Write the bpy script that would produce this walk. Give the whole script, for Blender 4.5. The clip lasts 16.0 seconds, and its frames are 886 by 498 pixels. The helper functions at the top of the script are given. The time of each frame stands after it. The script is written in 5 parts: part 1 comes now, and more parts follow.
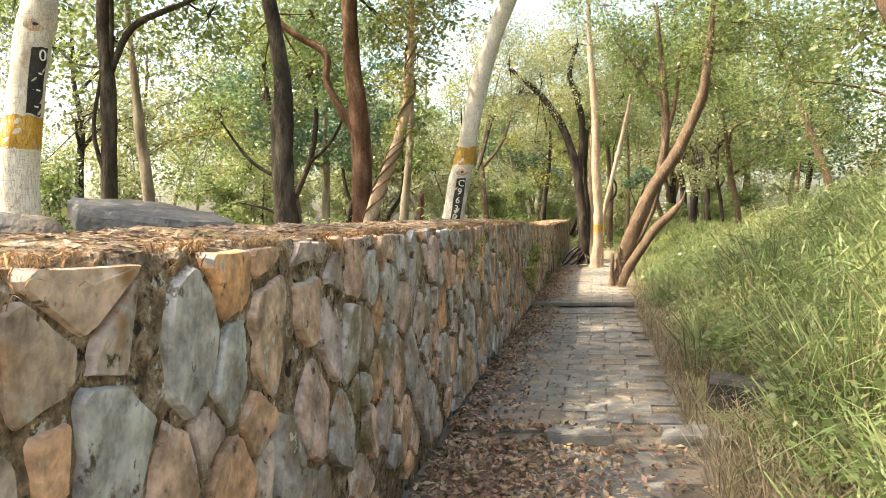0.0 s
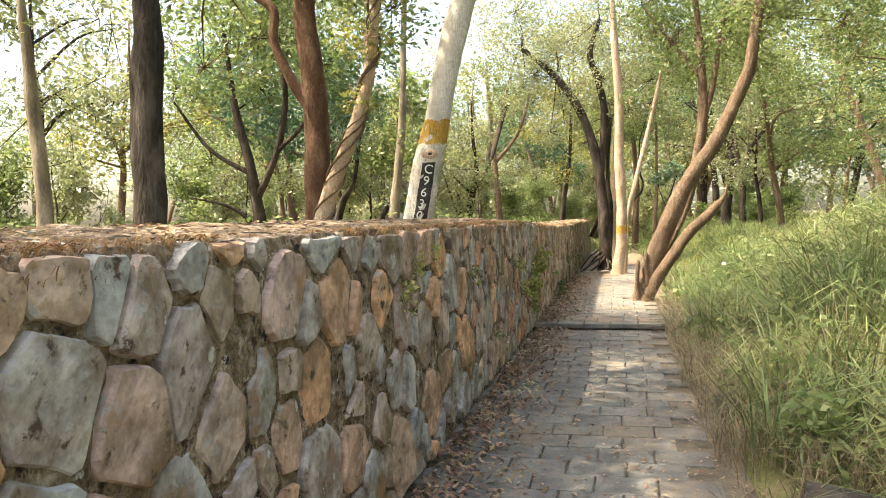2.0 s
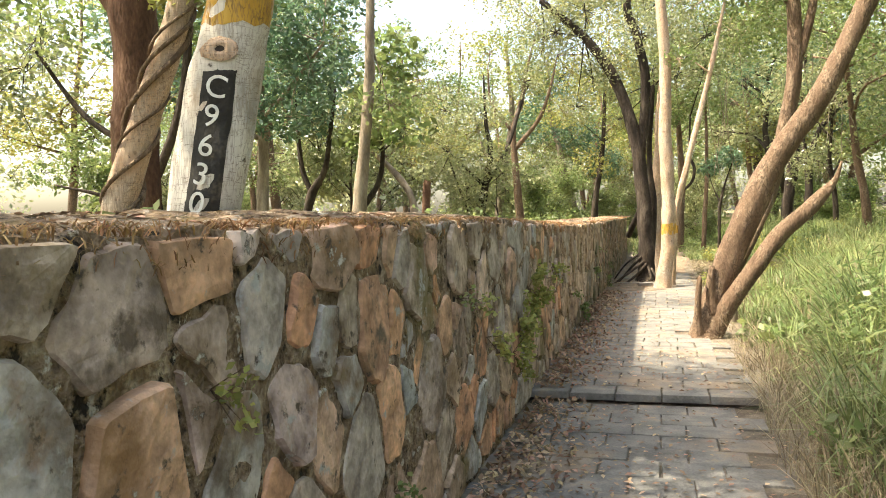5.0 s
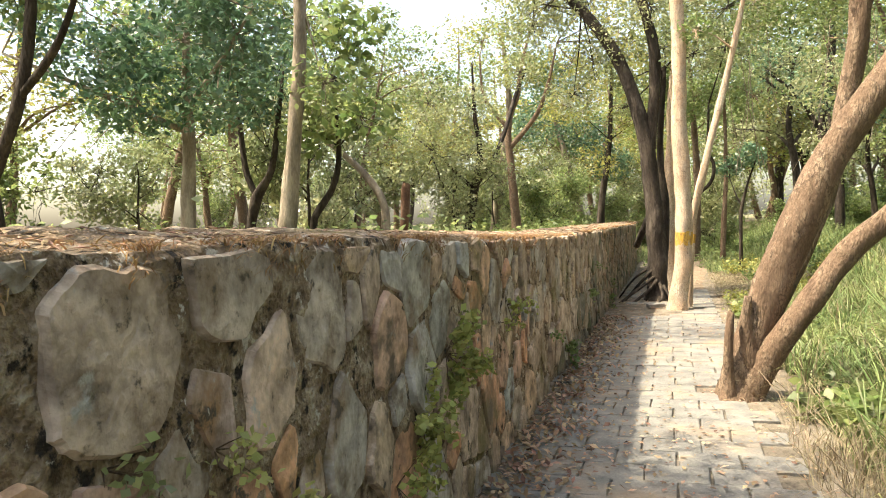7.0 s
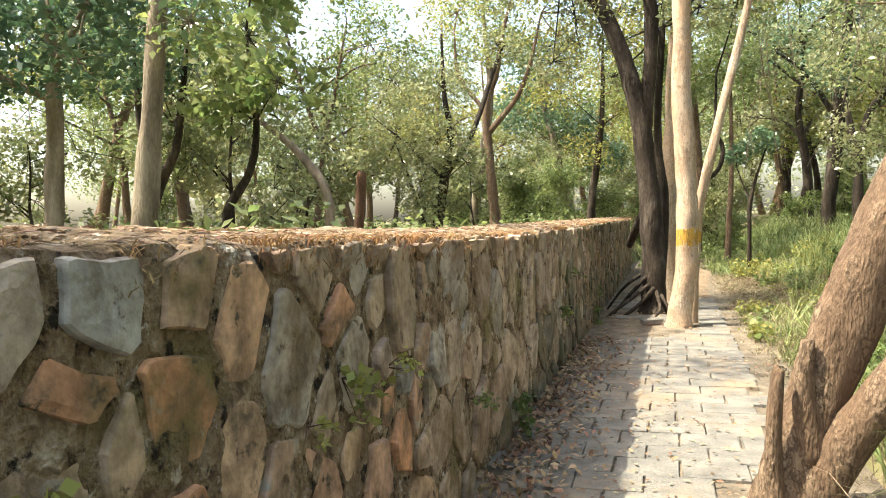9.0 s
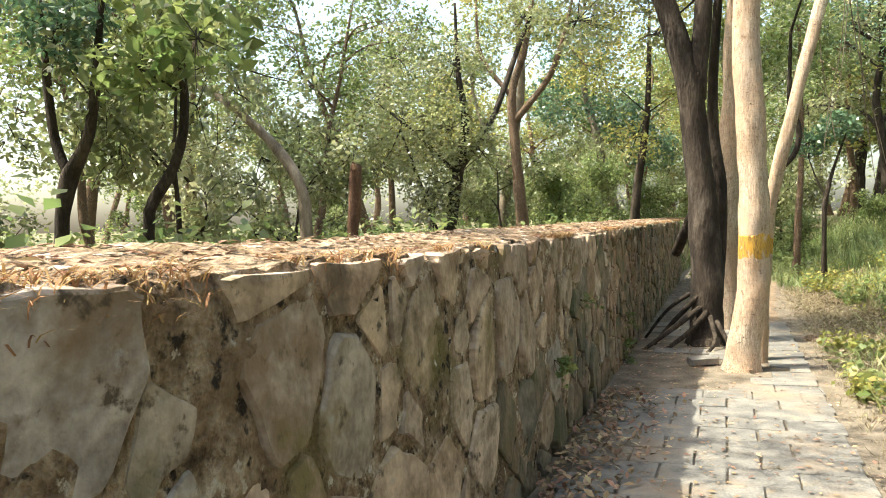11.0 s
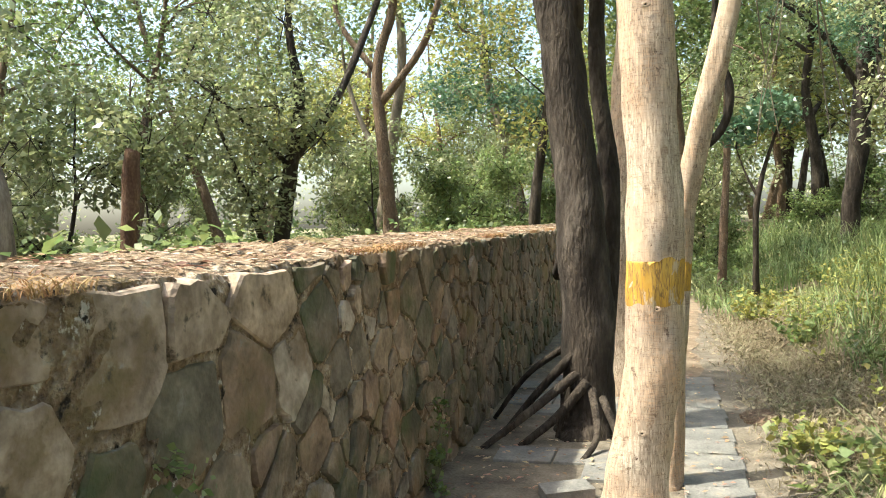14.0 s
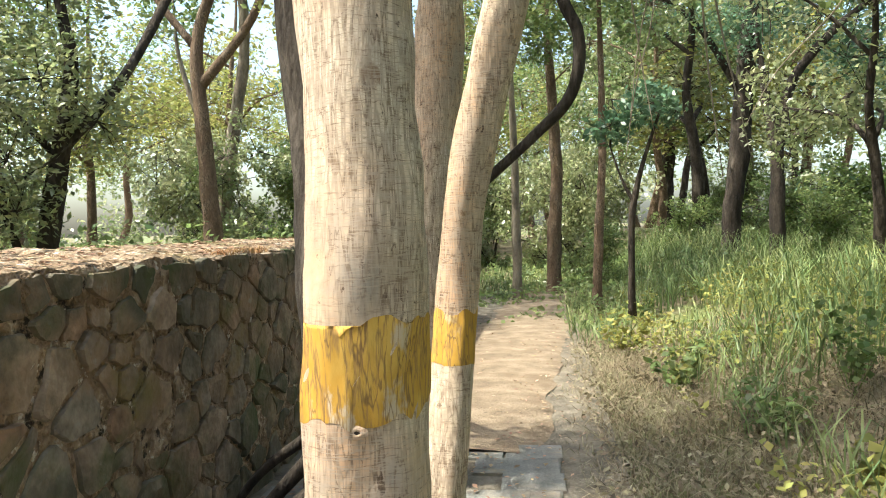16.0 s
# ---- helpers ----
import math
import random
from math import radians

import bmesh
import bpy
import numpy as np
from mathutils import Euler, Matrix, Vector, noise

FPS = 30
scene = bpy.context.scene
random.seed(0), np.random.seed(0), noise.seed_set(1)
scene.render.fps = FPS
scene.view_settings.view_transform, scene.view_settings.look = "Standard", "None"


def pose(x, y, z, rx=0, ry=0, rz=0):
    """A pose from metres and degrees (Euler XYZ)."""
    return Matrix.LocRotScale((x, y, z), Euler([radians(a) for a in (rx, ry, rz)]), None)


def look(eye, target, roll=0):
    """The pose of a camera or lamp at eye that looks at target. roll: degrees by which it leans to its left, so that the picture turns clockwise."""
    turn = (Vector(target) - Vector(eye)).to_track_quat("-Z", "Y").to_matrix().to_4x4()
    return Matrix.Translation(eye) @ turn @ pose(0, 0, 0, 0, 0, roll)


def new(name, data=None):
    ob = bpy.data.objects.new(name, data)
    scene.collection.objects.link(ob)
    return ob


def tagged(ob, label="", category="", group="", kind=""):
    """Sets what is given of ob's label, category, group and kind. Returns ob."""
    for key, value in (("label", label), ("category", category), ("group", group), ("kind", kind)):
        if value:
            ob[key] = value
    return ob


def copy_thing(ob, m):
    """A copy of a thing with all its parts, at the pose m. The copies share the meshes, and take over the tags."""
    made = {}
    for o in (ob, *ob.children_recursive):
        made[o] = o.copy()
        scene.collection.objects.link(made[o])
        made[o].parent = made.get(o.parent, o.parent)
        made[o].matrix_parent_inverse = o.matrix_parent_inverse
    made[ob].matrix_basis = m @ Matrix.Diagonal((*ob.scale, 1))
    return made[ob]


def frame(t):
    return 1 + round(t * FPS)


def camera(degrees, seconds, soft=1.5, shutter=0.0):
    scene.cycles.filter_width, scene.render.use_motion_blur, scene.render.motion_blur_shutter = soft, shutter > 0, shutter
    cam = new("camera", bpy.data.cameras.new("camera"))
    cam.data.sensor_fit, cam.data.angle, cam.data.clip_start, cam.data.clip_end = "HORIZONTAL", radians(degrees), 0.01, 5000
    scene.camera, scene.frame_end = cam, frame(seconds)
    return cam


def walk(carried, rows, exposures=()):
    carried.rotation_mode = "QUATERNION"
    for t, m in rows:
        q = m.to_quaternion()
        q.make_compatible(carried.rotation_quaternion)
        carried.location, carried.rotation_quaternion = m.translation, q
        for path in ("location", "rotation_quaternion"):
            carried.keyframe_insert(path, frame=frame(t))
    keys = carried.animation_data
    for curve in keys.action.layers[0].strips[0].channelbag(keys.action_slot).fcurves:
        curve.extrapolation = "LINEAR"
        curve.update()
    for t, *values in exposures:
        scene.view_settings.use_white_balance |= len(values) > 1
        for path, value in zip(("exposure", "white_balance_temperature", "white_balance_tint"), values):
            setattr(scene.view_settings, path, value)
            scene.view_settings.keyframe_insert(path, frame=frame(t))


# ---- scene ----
cam = camera(58.8, 16.0, 1.0)
METRES, EYE, TILT, LEAN, TURN = 21.7, 1.5, 0.0, 0.0, 11.05
EXPO = 1.7
ROWS = [
    (0.0, 0.0, 0.0, 0.0, -0.06, -2.15, 1.6),
    (0.5, 0.0073, 0.0309, -0.0005, 0.1, -2.09, 1.55),
    (1.0, 0.0145, 0.0619, -0.0009, 0.77, -2.1, 1.48),
    (1.5, 0.0231, 0.0931, 0.0004, 1.02, -2.05, 1.51),
    (2.0, 0.0279, 0.1263, -0.0006, 1.75, -2.16, 1.4),
    (2.5, 0.0356, 0.1595, -0.001, 1.82, -2.2, 1.41),
    (3.0, 0.0394, 0.1929, -0.0027, 2.7, -2.23, 1.34),
    (3.5, 0.046, 0.2282, -0.0036, 3.89, -2.32, 1.42),
    (4.0, 0.0508, 0.2631, -0.0023, 4.03, -2.33, 1.4),
    (6.5, 0.077, 0.4304, -0.0025, 5.14, -1.96, 1.69),
    (7.0, 0.0854, 0.4593, -0.0013, 5.27, -1.84, 1.72),
    (7.5, 0.0923, 0.489, -0.0003, 4.89, -1.8, 1.73),
    (8.0, 0.0954, 0.5198, -0.0008, 4.49, -1.91, 1.56),
    (8.5, 0.1032, 0.5526, -0.0018, 4.51, -2.03, 1.65),
    (9.0, 0.108, 0.5842, -0.0034, 5.1, -2.11, 1.67),
    (11.5, 0.136, 0.7365, -0.0039, 9.13, -1.93, 1.67),
    (12.0, 0.1441, 0.7658, -0.0055, 9.09, -1.93, 1.8),
    (12.5, 0.149, 0.7951, -0.0056, 8.54, -1.94, 1.78),
    (13.0, 0.1556, 0.8229, -0.0044, 6.0, -1.94, 1.66),
    (13.5, 0.1652, 0.8509, -0.0032, 4.08, -1.85, 1.75),
    (14.0, 0.1742, 0.878, -0.0035, 3.84, -1.81, 1.8),
    (14.5, 0.1864, 0.9049, -0.004, 3.07, -1.74, 1.88),
    (15.0, 0.1944, 0.93, -0.0047, 2.23, -1.75, 1.7),
    (15.5, 0.2034, 0.9528, -0.0046, -1.64, -1.7, 1.52),
    (16.0, 0.2118, 0.9734, -0.0039, -3.65, -1.53, 1.45),
]
walk_pose = pose(0, 0, EYE, TILT, LEAN, TURN)
walk(cam, [(t, walk_pose @ pose(METRES * x, METRES * y, METRES * z, 90 + pitch, roll, yaw)) for t, x, y, z, yaw, pitch, roll in ROWS],
     [(0.0, EXPO + 0.28, 7600, 6), (4.0, EXPO + 0.42, 7500, 6), (8.0, EXPO + 0.25, 7200, 5), (12.5, EXPO + 0.12, 6600, 1), (16.0, EXPO + 0.02, 6300, 0)])

# ---- sky and sun ----
SUN_TO = Vector((-0.575, -0.25, 1.0)).normalized()
world = bpy.data.worlds.new("sky")
scene.world = world
world.use_nodes = True
wn = world.node_tree.nodes
sky = wn.new("ShaderNodeTexSky")
sky.sky_type = "NISHITA"
sky.sun_disc = False
sky.sun_elevation = math.asin(SUN_TO.z)
sky.sun_rotation = math.atan2(SUN_TO.x, SUN_TO.y)
sky.air_density, sky.dust_density, sky.ozone_density = 1.0, 4.0, 0.3
wn["Background"].inputs[1].default_value = 0.15
world.node_tree.links.new(sky.outputs[0], wn["Background"].inputs[0])
sun_data = bpy.data.lights.new("sun", "SUN")
sun_data.energy, sun_data.angle, sun_data.color = 3.0, radians(0.6), (1.0, 0.93, 0.80)
sun = new("sun", sun_data)
sun.matrix_world = look(SUN_TO * 60, (0, 0, 0))


# ---- materials ----
def ramp_node(nt, stops):
    r = nt.nodes.new("ShaderNodeValToRGB")
    el = r.color_ramp.elements
    while len(el) < len(stops):
        el.new(0.5)
    for e, (p, c) in zip(el, stops):
        e.position, e.color = p, (*c, 1)
    return r


def surface(name, stops, scale=6.0, fine=60.0, rough=0.85, bump=0.4, per_piece=0.0, hue=0.0, stain=None, translucent=0.0, stretch=(1, 1, 1), gloss=0.3, moss=None, piece_stops=None, relief=0.03, more=(), cracks=(), gate=(0.42, 0.58)):
    """A two-scale noise material: colour ramp, fine grain, bump, and a variation per piece."""
    m = bpy.data.materials.new(name)
    m.use_nodes = True
    nt = m.node_tree
    n, l = nt.nodes, nt.links
    bsdf = n["Principled BSDF"]
    tc = n.new("ShaderNodeTexCoord")
    mp = n.new("ShaderNodeMapping")
    mp.inputs["Scale"].default_value = stretch
    geo = n.new("ShaderNodeNewGeometry")
    l.new(geo.outputs["Position"], mp.inputs["Vector"])
    big = n.new("ShaderNodeTexNoise")
    big.inputs["Scale"].default_value, big.inputs["Detail"].default_value = scale, 5
    small = n.new("ShaderNodeTexNoise")
    small.inputs["Scale"].default_value, small.inputs["Detail"].default_value = fine, 4
    l.new(mp.outputs[0], big.inputs["Vector"])
    l.new(mp.outputs[0], small.inputs["Vector"])
    mixf = n.new("ShaderNodeMath")
    mixf.operation = "MULTIPLY_ADD"
    l.new(small.outputs["Fac"], mixf.inputs[0])
    mixf.inputs[1].default_value = 0.45
    sub = n.new("ShaderNodeMath")
    sub.operation = "MULTIPLY_ADD"
    l.new(big.outputs["Fac"], sub.inputs[0])
    sub.inputs[1].default_value, sub.inputs[2].default_value = 1.0, -0.22
    l.new(sub.outputs[0], mixf.inputs[2])
    rp = ramp_node(nt, stops)
    l.new(mixf.outputs[0], rp.inputs[0])
    col = rp.outputs[0]
    oi = n.new("ShaderNodeObjectInfo")
    rnd = n.new("ShaderNodeMath")
    rnd.operation = "ADD"
    l.new(oi.outputs["Random"], rnd.inputs[0])
    l.new(geo.outputs["Random Per Island"], rnd.inputs[1])
    frac = n.new("ShaderNodeMath")
    frac.operation = "FRACT"
    l.new(rnd.outputs[0], frac.inputs[0])
    if piece_stops:
        pr = ramp_node(nt, piece_stops)
        pr.color_ramp.interpolation = "LINEAR"
        l.new(frac.outputs[0], pr.inputs[0])
        mx = n.new("ShaderNodeMix")
        mx.data_type, mx.blend_type = "RGBA", "MULTIPLY"
        mx.inputs[0].default_value = 1.0
        l.new(col, mx.inputs[6])
        l.new(pr.outputs[0], mx.inputs[7])
        col = mx.outputs[2]
    if per_piece:
        hs = n.new("ShaderNodeHueSaturation")
        mr = n.new("ShaderNodeMapRange")
        mr.inputs[3].default_value, mr.inputs[4].default_value = 1 - per_piece, 1 + per_piece
        l.new(frac.outputs[0], mr.inputs[0])
        l.new(mr.outputs[0], hs.inputs["Value"])
        if hue:
            mul = n.new("ShaderNodeMath")
            mul.operation = "MULTIPLY"
            mul.inputs[1].default_value = 7.31
            l.new(frac.outputs[0], mul.inputs[0])
            fr = n.new("ShaderNodeMath")
            fr.operation = "FRACT"
            l.new(mul.outputs[0], fr.inputs[0])
            mh = n.new("ShaderNodeMapRange")
            mh.inputs[3].default_value, mh.inputs[4].default_value = 0.5 - hue, 0.5 + hue
            l.new(fr.outputs[0], mh.inputs[0])
            l.new(mh.outputs[0], hs.inputs["Hue"])
        l.new(col, hs.inputs["Color"])
        col = hs.outputs[0]
    for extra in (stain, moss, *more):
        if extra:
            colour, sc, lo, hi = extra
            sn = n.new("ShaderNodeTexNoise")
            sn.inputs["Scale"].default_value, sn.inputs["Detail"].default_value = sc, 6
            sn.inputs["Roughness"].default_value = 0.65
            l.new(mp.outputs[0], sn.inputs["Vector"])
            sr = n.new("ShaderNodeMapRange")
            sr.inputs[1].default_value, sr.inputs[2].default_value = lo, hi
            l.new(sn.outputs["Fac"], sr.inputs[0])
            mx = n.new("ShaderNodeMix")
            mx.data_type = "RGBA"
            l.new(sr.outputs[0], mx.inputs[0])
            l.new(col, mx.inputs[6])
            mx.inputs[7].default_value = (*colour, 1)
            col = mx.outputs[2]
    for colour, sc, st, width in cracks:
        cm = n.new("ShaderNodeMapping")
        cm.inputs["Scale"].default_value = st
        l.new(geo.outputs["Position"], cm.inputs["Vector"])
        cn = n.new("ShaderNodeTexNoise")
        cn.inputs["Scale"].default_value, cn.inputs["Detail"].default_value = sc, 3
        l.new(cm.outputs[0], cn.inputs["Vector"])
        ab = n.new("ShaderNodeMath")
        ab.operation = "SUBTRACT"
        l.new(cn.outputs["Fac"], ab.inputs[0])
        ab.inputs[1].default_value = 0.5
        ab2 = n.new("ShaderNodeMath")
        ab2.operation = "ABSOLUTE"
        l.new(ab.outputs[0], ab2.inputs[0])
        cr = n.new("ShaderNodeMapRange")
        cr.inputs[1].default_value, cr.inputs[2].default_value = 0.0, width
        cr.inputs[3].default_value, cr.inputs[4].default_value = 0.85, 0.0
        l.new(ab2.outputs[0], cr.inputs[0])
        # cracks come and go
        gated = n.new("ShaderNodeMath")
        gated.operation = "MULTIPLY"
        gr = n.new("ShaderNodeMapRange")
        gr.inputs[1].default_value, gr.inputs[2].default_value = gate
        l.new(big.outputs["Fac"], gr.inputs[0])
        l.new(cr.outputs[0], gated.inputs[0])
        l.new(gr.outputs[0], gated.inputs[1])
        mx = n.new("ShaderNodeMix")
        mx.data_type = "RGBA"
        l.new(gated.outputs[0], mx.inputs[0])
        l.new(col, mx.inputs[6])
        mx.inputs[7].default_value = (*colour, 1)
        col = mx.outputs[2]
    l.new(col, bsdf.inputs["Base Color"])
    bsdf.inputs["Roughness"].default_value = rough
    bsdf.inputs["Specular IOR Level"].default_value = gloss
    if bump:
        bp = n.new("ShaderNodeBump")
        bp.inputs["Strength"].default_value, bp.inputs["Distance"].default_value = bump, relief
        l.new(mixf.outputs[0], bp.inputs["Height"])
        l.new(bp.outputs[0], bsdf.inputs["Normal"])
    if translucent:
        tr = n.new("ShaderNodeBsdfTranslucent")
        l.new(col, tr.inputs[0])
        mix = n.new("ShaderNodeMixShader")
        mix.inputs[0].default_value = translucent
        l.new(bsdf.outputs[0], mix.inputs[1])
        l.new(tr.outputs[0], mix.inputs[2])
        l.new(mix.outputs[0], n["Material Output"].inputs[0])
    return m


def leafy(name, a, b, c, translucent=0.4, rough=0.5, gloss=0.4):
    return surface(name, [(0.25, a), (0.5, b), (0.75, c)], scale=0.6, fine=7, rough=rough, bump=0, per_piece=0.35, hue=0.025, translucent=translucent, gloss=gloss)


GRIME, MOSS = ((0.215, 0.142, 0.088), 3.0, 0.50, 0.66), ((0.175, 0.145, 0.06), 1.5, 0.57, 0.70)


def stone_paint(name, pieces, more):
    return surface(name, [(0.25, (0.60, 0.53, 0.48)), (0.45, (1.25, 1.16, 1.08)), (0.68, (2.10, 1.98, 1.88))], scale=7, fine=34, rough=0.8, bump=0.7, relief=0.03,
                   piece_stops=[(i / (len(pieces) - 1), c) for i, c in enumerate(pieces)], stain=GRIME, moss=MOSS, more=more)


M_STONE = stone_paint("slate_stone", [(0.42, 0.25, 0.155), (0.30, 0.285, 0.275), (0.26, 0.285, 0.295), (0.36, 0.285, 0.25), (0.22, 0.21, 0.205), (0.48, 0.285, 0.165), (0.33, 0.265, 0.25), (0.24, 0.27, 0.285), (0.40, 0.295, 0.225)],
                      (((0.34, 0.19, 0.10), 3.4, 0.56, 0.68), ((0.44, 0.43, 0.41), 9, 0.60, 0.68), ((0.09, 0.066, 0.048), 12, 0.60, 0.67), ((0.58, 0.55, 0.50), 6, 0.65, 0.69)))
M_STONE_BROWN = stone_paint("brown_stone", [(0.37, 0.205, 0.13), (0.32, 0.245, 0.19), (0.26, 0.255, 0.245), (0.36, 0.27, 0.20), (0.39, 0.21, 0.125), (0.29, 0.235, 0.21), (0.35, 0.265, 0.195), (0.225, 0.25, 0.265), (0.37, 0.225, 0.15)],
                            (((0.38, 0.35, 0.31), 8, 0.62, 0.69), ((0.15, 0.11, 0.08), 4.5, 0.54, 0.66), ((0.09, 0.07, 0.052), 12, 0.60, 0.67)))
M_STONE_DUN = stone_paint("dun_stone", [(0.27, 0.215, 0.17), (0.31, 0.25, 0.195), (0.22, 0.18, 0.15), (0.28, 0.235, 0.195), (0.25, 0.18, 0.135), (0.22, 0.205, 0.185), (0.29, 0.225, 0.17)],
                          (((0.36, 0.33, 0.29), 7, 0.61, 0.70), ((0.12, 0.12, 0.06), 1.7, 0.58, 0.72), ((0.10, 0.08, 0.058), 12, 0.60, 0.68)))
# moss stains over stone colours darkened for the canopy's shade
M_STONE_MOSSY_SHADED = stone_paint("mossy_shaded_stone", [(0.15, 0.122, 0.095), (0.18, 0.145, 0.112), (0.12, 0.11, 0.095), (0.17, 0.118, 0.086), (0.135, 0.125, 0.105)],
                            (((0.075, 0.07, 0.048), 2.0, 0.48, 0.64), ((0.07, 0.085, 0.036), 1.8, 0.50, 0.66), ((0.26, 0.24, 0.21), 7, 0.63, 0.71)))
M_MORTAR = surface("wall_mortar", [(0.28, (0.09, 0.058, 0.035)), (0.46, (0.245, 0.168, 0.108)), (0.62, (0.39, 0.295, 0.21)), (0.76, (0.60, 0.50, 0.395))], scale=14, fine=55, rough=0.95, bump=1.0, relief=0.08,
                   stain=GRIME, moss=MOSS, more=(((0.03, 0.022, 0.016), 13, 0.56, 0.63), ((0.55, 0.49, 0.42), 15, 0.60, 0.65)))
M_PAVER = surface("paver", [(0.2, (0.10, 0.097, 0.094)), (0.5, (0.185, 0.178, 0.167)), (0.8, (0.29, 0.275, 0.25))], scale=5, fine=60, rough=0.9, bump=0.5, per_piece=0.06,
                  stain=((0.27, 0.21, 0.155), 1.1, 0.52, 0.68), moss=((0.12, 0.115, 0.10), 7, 0.60, 0.74), more=(((0.30, 0.24, 0.17), 5, 0.58, 0.70),))
M_DIRT = surface("path_bed", [(0.25, (0.085, 0.07, 0.054)), (0.5, (0.165, 0.138, 0.108)), (0.75, (0.26, 0.22, 0.175))], scale=5, fine=60, rough=1.0, bump=0.8)
M_SAND = surface("sandy_soil", [(0.25, (0.13, 0.094, 0.066)), (0.5, (0.215, 0.16, 0.112)), (0.75, (0.30, 0.235, 0.17))], scale=4, fine=50, rough=1.0, bump=0.7, stain=((0.17, 0.12, 0.08), 1.6, 0.54, 0.68), moss=((0.12, 0.09, 0.06), 22, 0.60, 0.67))
M_GROUND = surface("forest_soil", [(0.25, (0.10, 0.074, 0.048)), (0.5, (0.19, 0.145, 0.095)), (0.75, (0.32, 0.255, 0.175))], scale=1.2, fine=30, rough=1.0, bump=0.8, stain=((0.10, 0.13, 0.03), 0.35, 0.45, 0.62))
M_BARK_PALE = surface("pale_bark", [(0.2, (0.360, 0.258, 0.186)), (0.42, (0.564, 0.444, 0.336)), (0.7, (0.720, 0.624, 0.516))], scale=3.2, fine=26, rough=0.85, bump=0.6, stretch=(1.3, 1.3, 0.8), relief=0.015, gate=(0.25, 0.45),
                      stain=((0.52, 0.33, 0.21), 1.5, 0.40, 0.58), moss=((0.33, 0.27, 0.225), 4, 0.53, 0.68), more=(((0.09, 0.055, 0.04), 24, 0.62, 0.66), ((0.24, 0.15, 0.095), 11, 0.60, 0.67)),
                      cracks=(((0.30, 0.22, 0.165), 75, (1, 1, 0.09), 0.10), ((0.17, 0.115, 0.08), 36, (1, 1, 0.13), 0.030), ((0.17, 0.11, 0.075), 13, (0.5, 0.5, 5.0), 0.014), ((0.42, 0.33, 0.26), 40, (0.3, 0.3, 3.0), 0.05)))
M_BARK_WHITE = surface("whitish_bark", [(0.2, (0.40, 0.345, 0.285)), (0.42, (0.58, 0.525, 0.455)), (0.7, (0.72, 0.675, 0.605))], scale=3.2, fine=26, rough=0.85, bump=0.6, stretch=(1.3, 1.3, 0.8), relief=0.015, gate=(0.3, 0.5),
                       stain=((0.36, 0.27, 0.20), 3.0, 0.56, 0.68), moss=((0.30, 0.28, 0.25), 2.2, 0.52, 0.70), more=(((0.09, 0.065, 0.05), 9, 0.65, 0.70),), cracks=(((0.34, 0.28, 0.23), 60, (1, 1, 0.10), 0.05), ((0.16, 0.12, 0.09), 14, (0.5, 0.5, 4.0), 0.012)))
M_BARK_DARK = surface("dark_bark", [(0.25, (0.012, 0.009, 0.007)), (0.5, (0.036, 0.027, 0.021)), (0.75, (0.085, 0.066, 0.052))], scale=4, fine=30, rough=0.95, bump=1.0, stretch=(1.6, 1.6, 0.5), relief=0.05, stain=((0.11, 0.09, 0.075), 3, 0.55, 0.7))
M_BARK_RED = surface("reddish_bark", [(0.25, (0.042, 0.021, 0.014)), (0.5, (0.112, 0.059, 0.038)), (0.75, (0.224, 0.140, 0.098))], scale=4, fine=40, rough=0.95, bump=1.0, stretch=(1.6, 1.6, 0.6))
M_BARK_BROWN = surface("brown_bark", [(0.25, (0.086, 0.054, 0.036)), (0.5, (0.180, 0.119, 0.079)), (0.75, (0.302, 0.223, 0.158))], scale=5, fine=42, rough=0.9, bump=1.0, stretch=(1.8, 1.8, 0.6), relief=0.05, cracks=(((0.06, 0.04, 0.028), 22, (1, 1, 0.4), 0.06), ((0.07, 0.045, 0.03), 30, (1, 1, 0.7), 0.04)))
M_BARK_GREY = surface("grey_bark", [(0.25, (0.102, 0.081, 0.060)), (0.5, (0.221, 0.178, 0.136)), (0.75, (0.374, 0.315, 0.246))], scale=4, fine=40, rough=0.9, bump=0.8, stretch=(1.8, 1.8, 0.45))
M_LEAF_GREEN = leafy("green_leaf", (0.10, 0.155, 0.05), (0.19, 0.245, 0.085), (0.33, 0.36, 0.16), 0.55, 0.35, 0.7)
M_LEAF_DARK = leafy("dark_leaf", (0.05, 0.11, 0.055), (0.085, 0.16, 0.085), (0.15, 0.22, 0.125), 0.4, 0.35, 0.7)
M_LEAF_OLIVE = leafy("olive_leaf", (0.15, 0.185, 0.08), (0.26, 0.285, 0.135), (0.42, 0.42, 0.25), 0.5, 0.3, 0.8)
M_LEAF_YELLOW = leafy("yellow_leaf", (0.20, 0.22, 0.06), (0.31, 0.31, 0.09), (0.43, 0.38, 0.13), 0.5)
M_GRASS = leafy("grass_blade", (0.085, 0.14, 0.05), (0.18, 0.23, 0.09), (0.38, 0.38, 0.18), 0.32, 0.45)
M_DRY = leafy("dry_grass", (0.14, 0.11, 0.07), (0.24, 0.195, 0.125), (0.38, 0.33, 0.23), 0.3, 0.8)
M_CREEPER = leafy("creeper_leaf", (0.26, 0.28, 0.08), (0.40, 0.40, 0.13), (0.54, 0.50, 0.22), 0.4, 0.5)
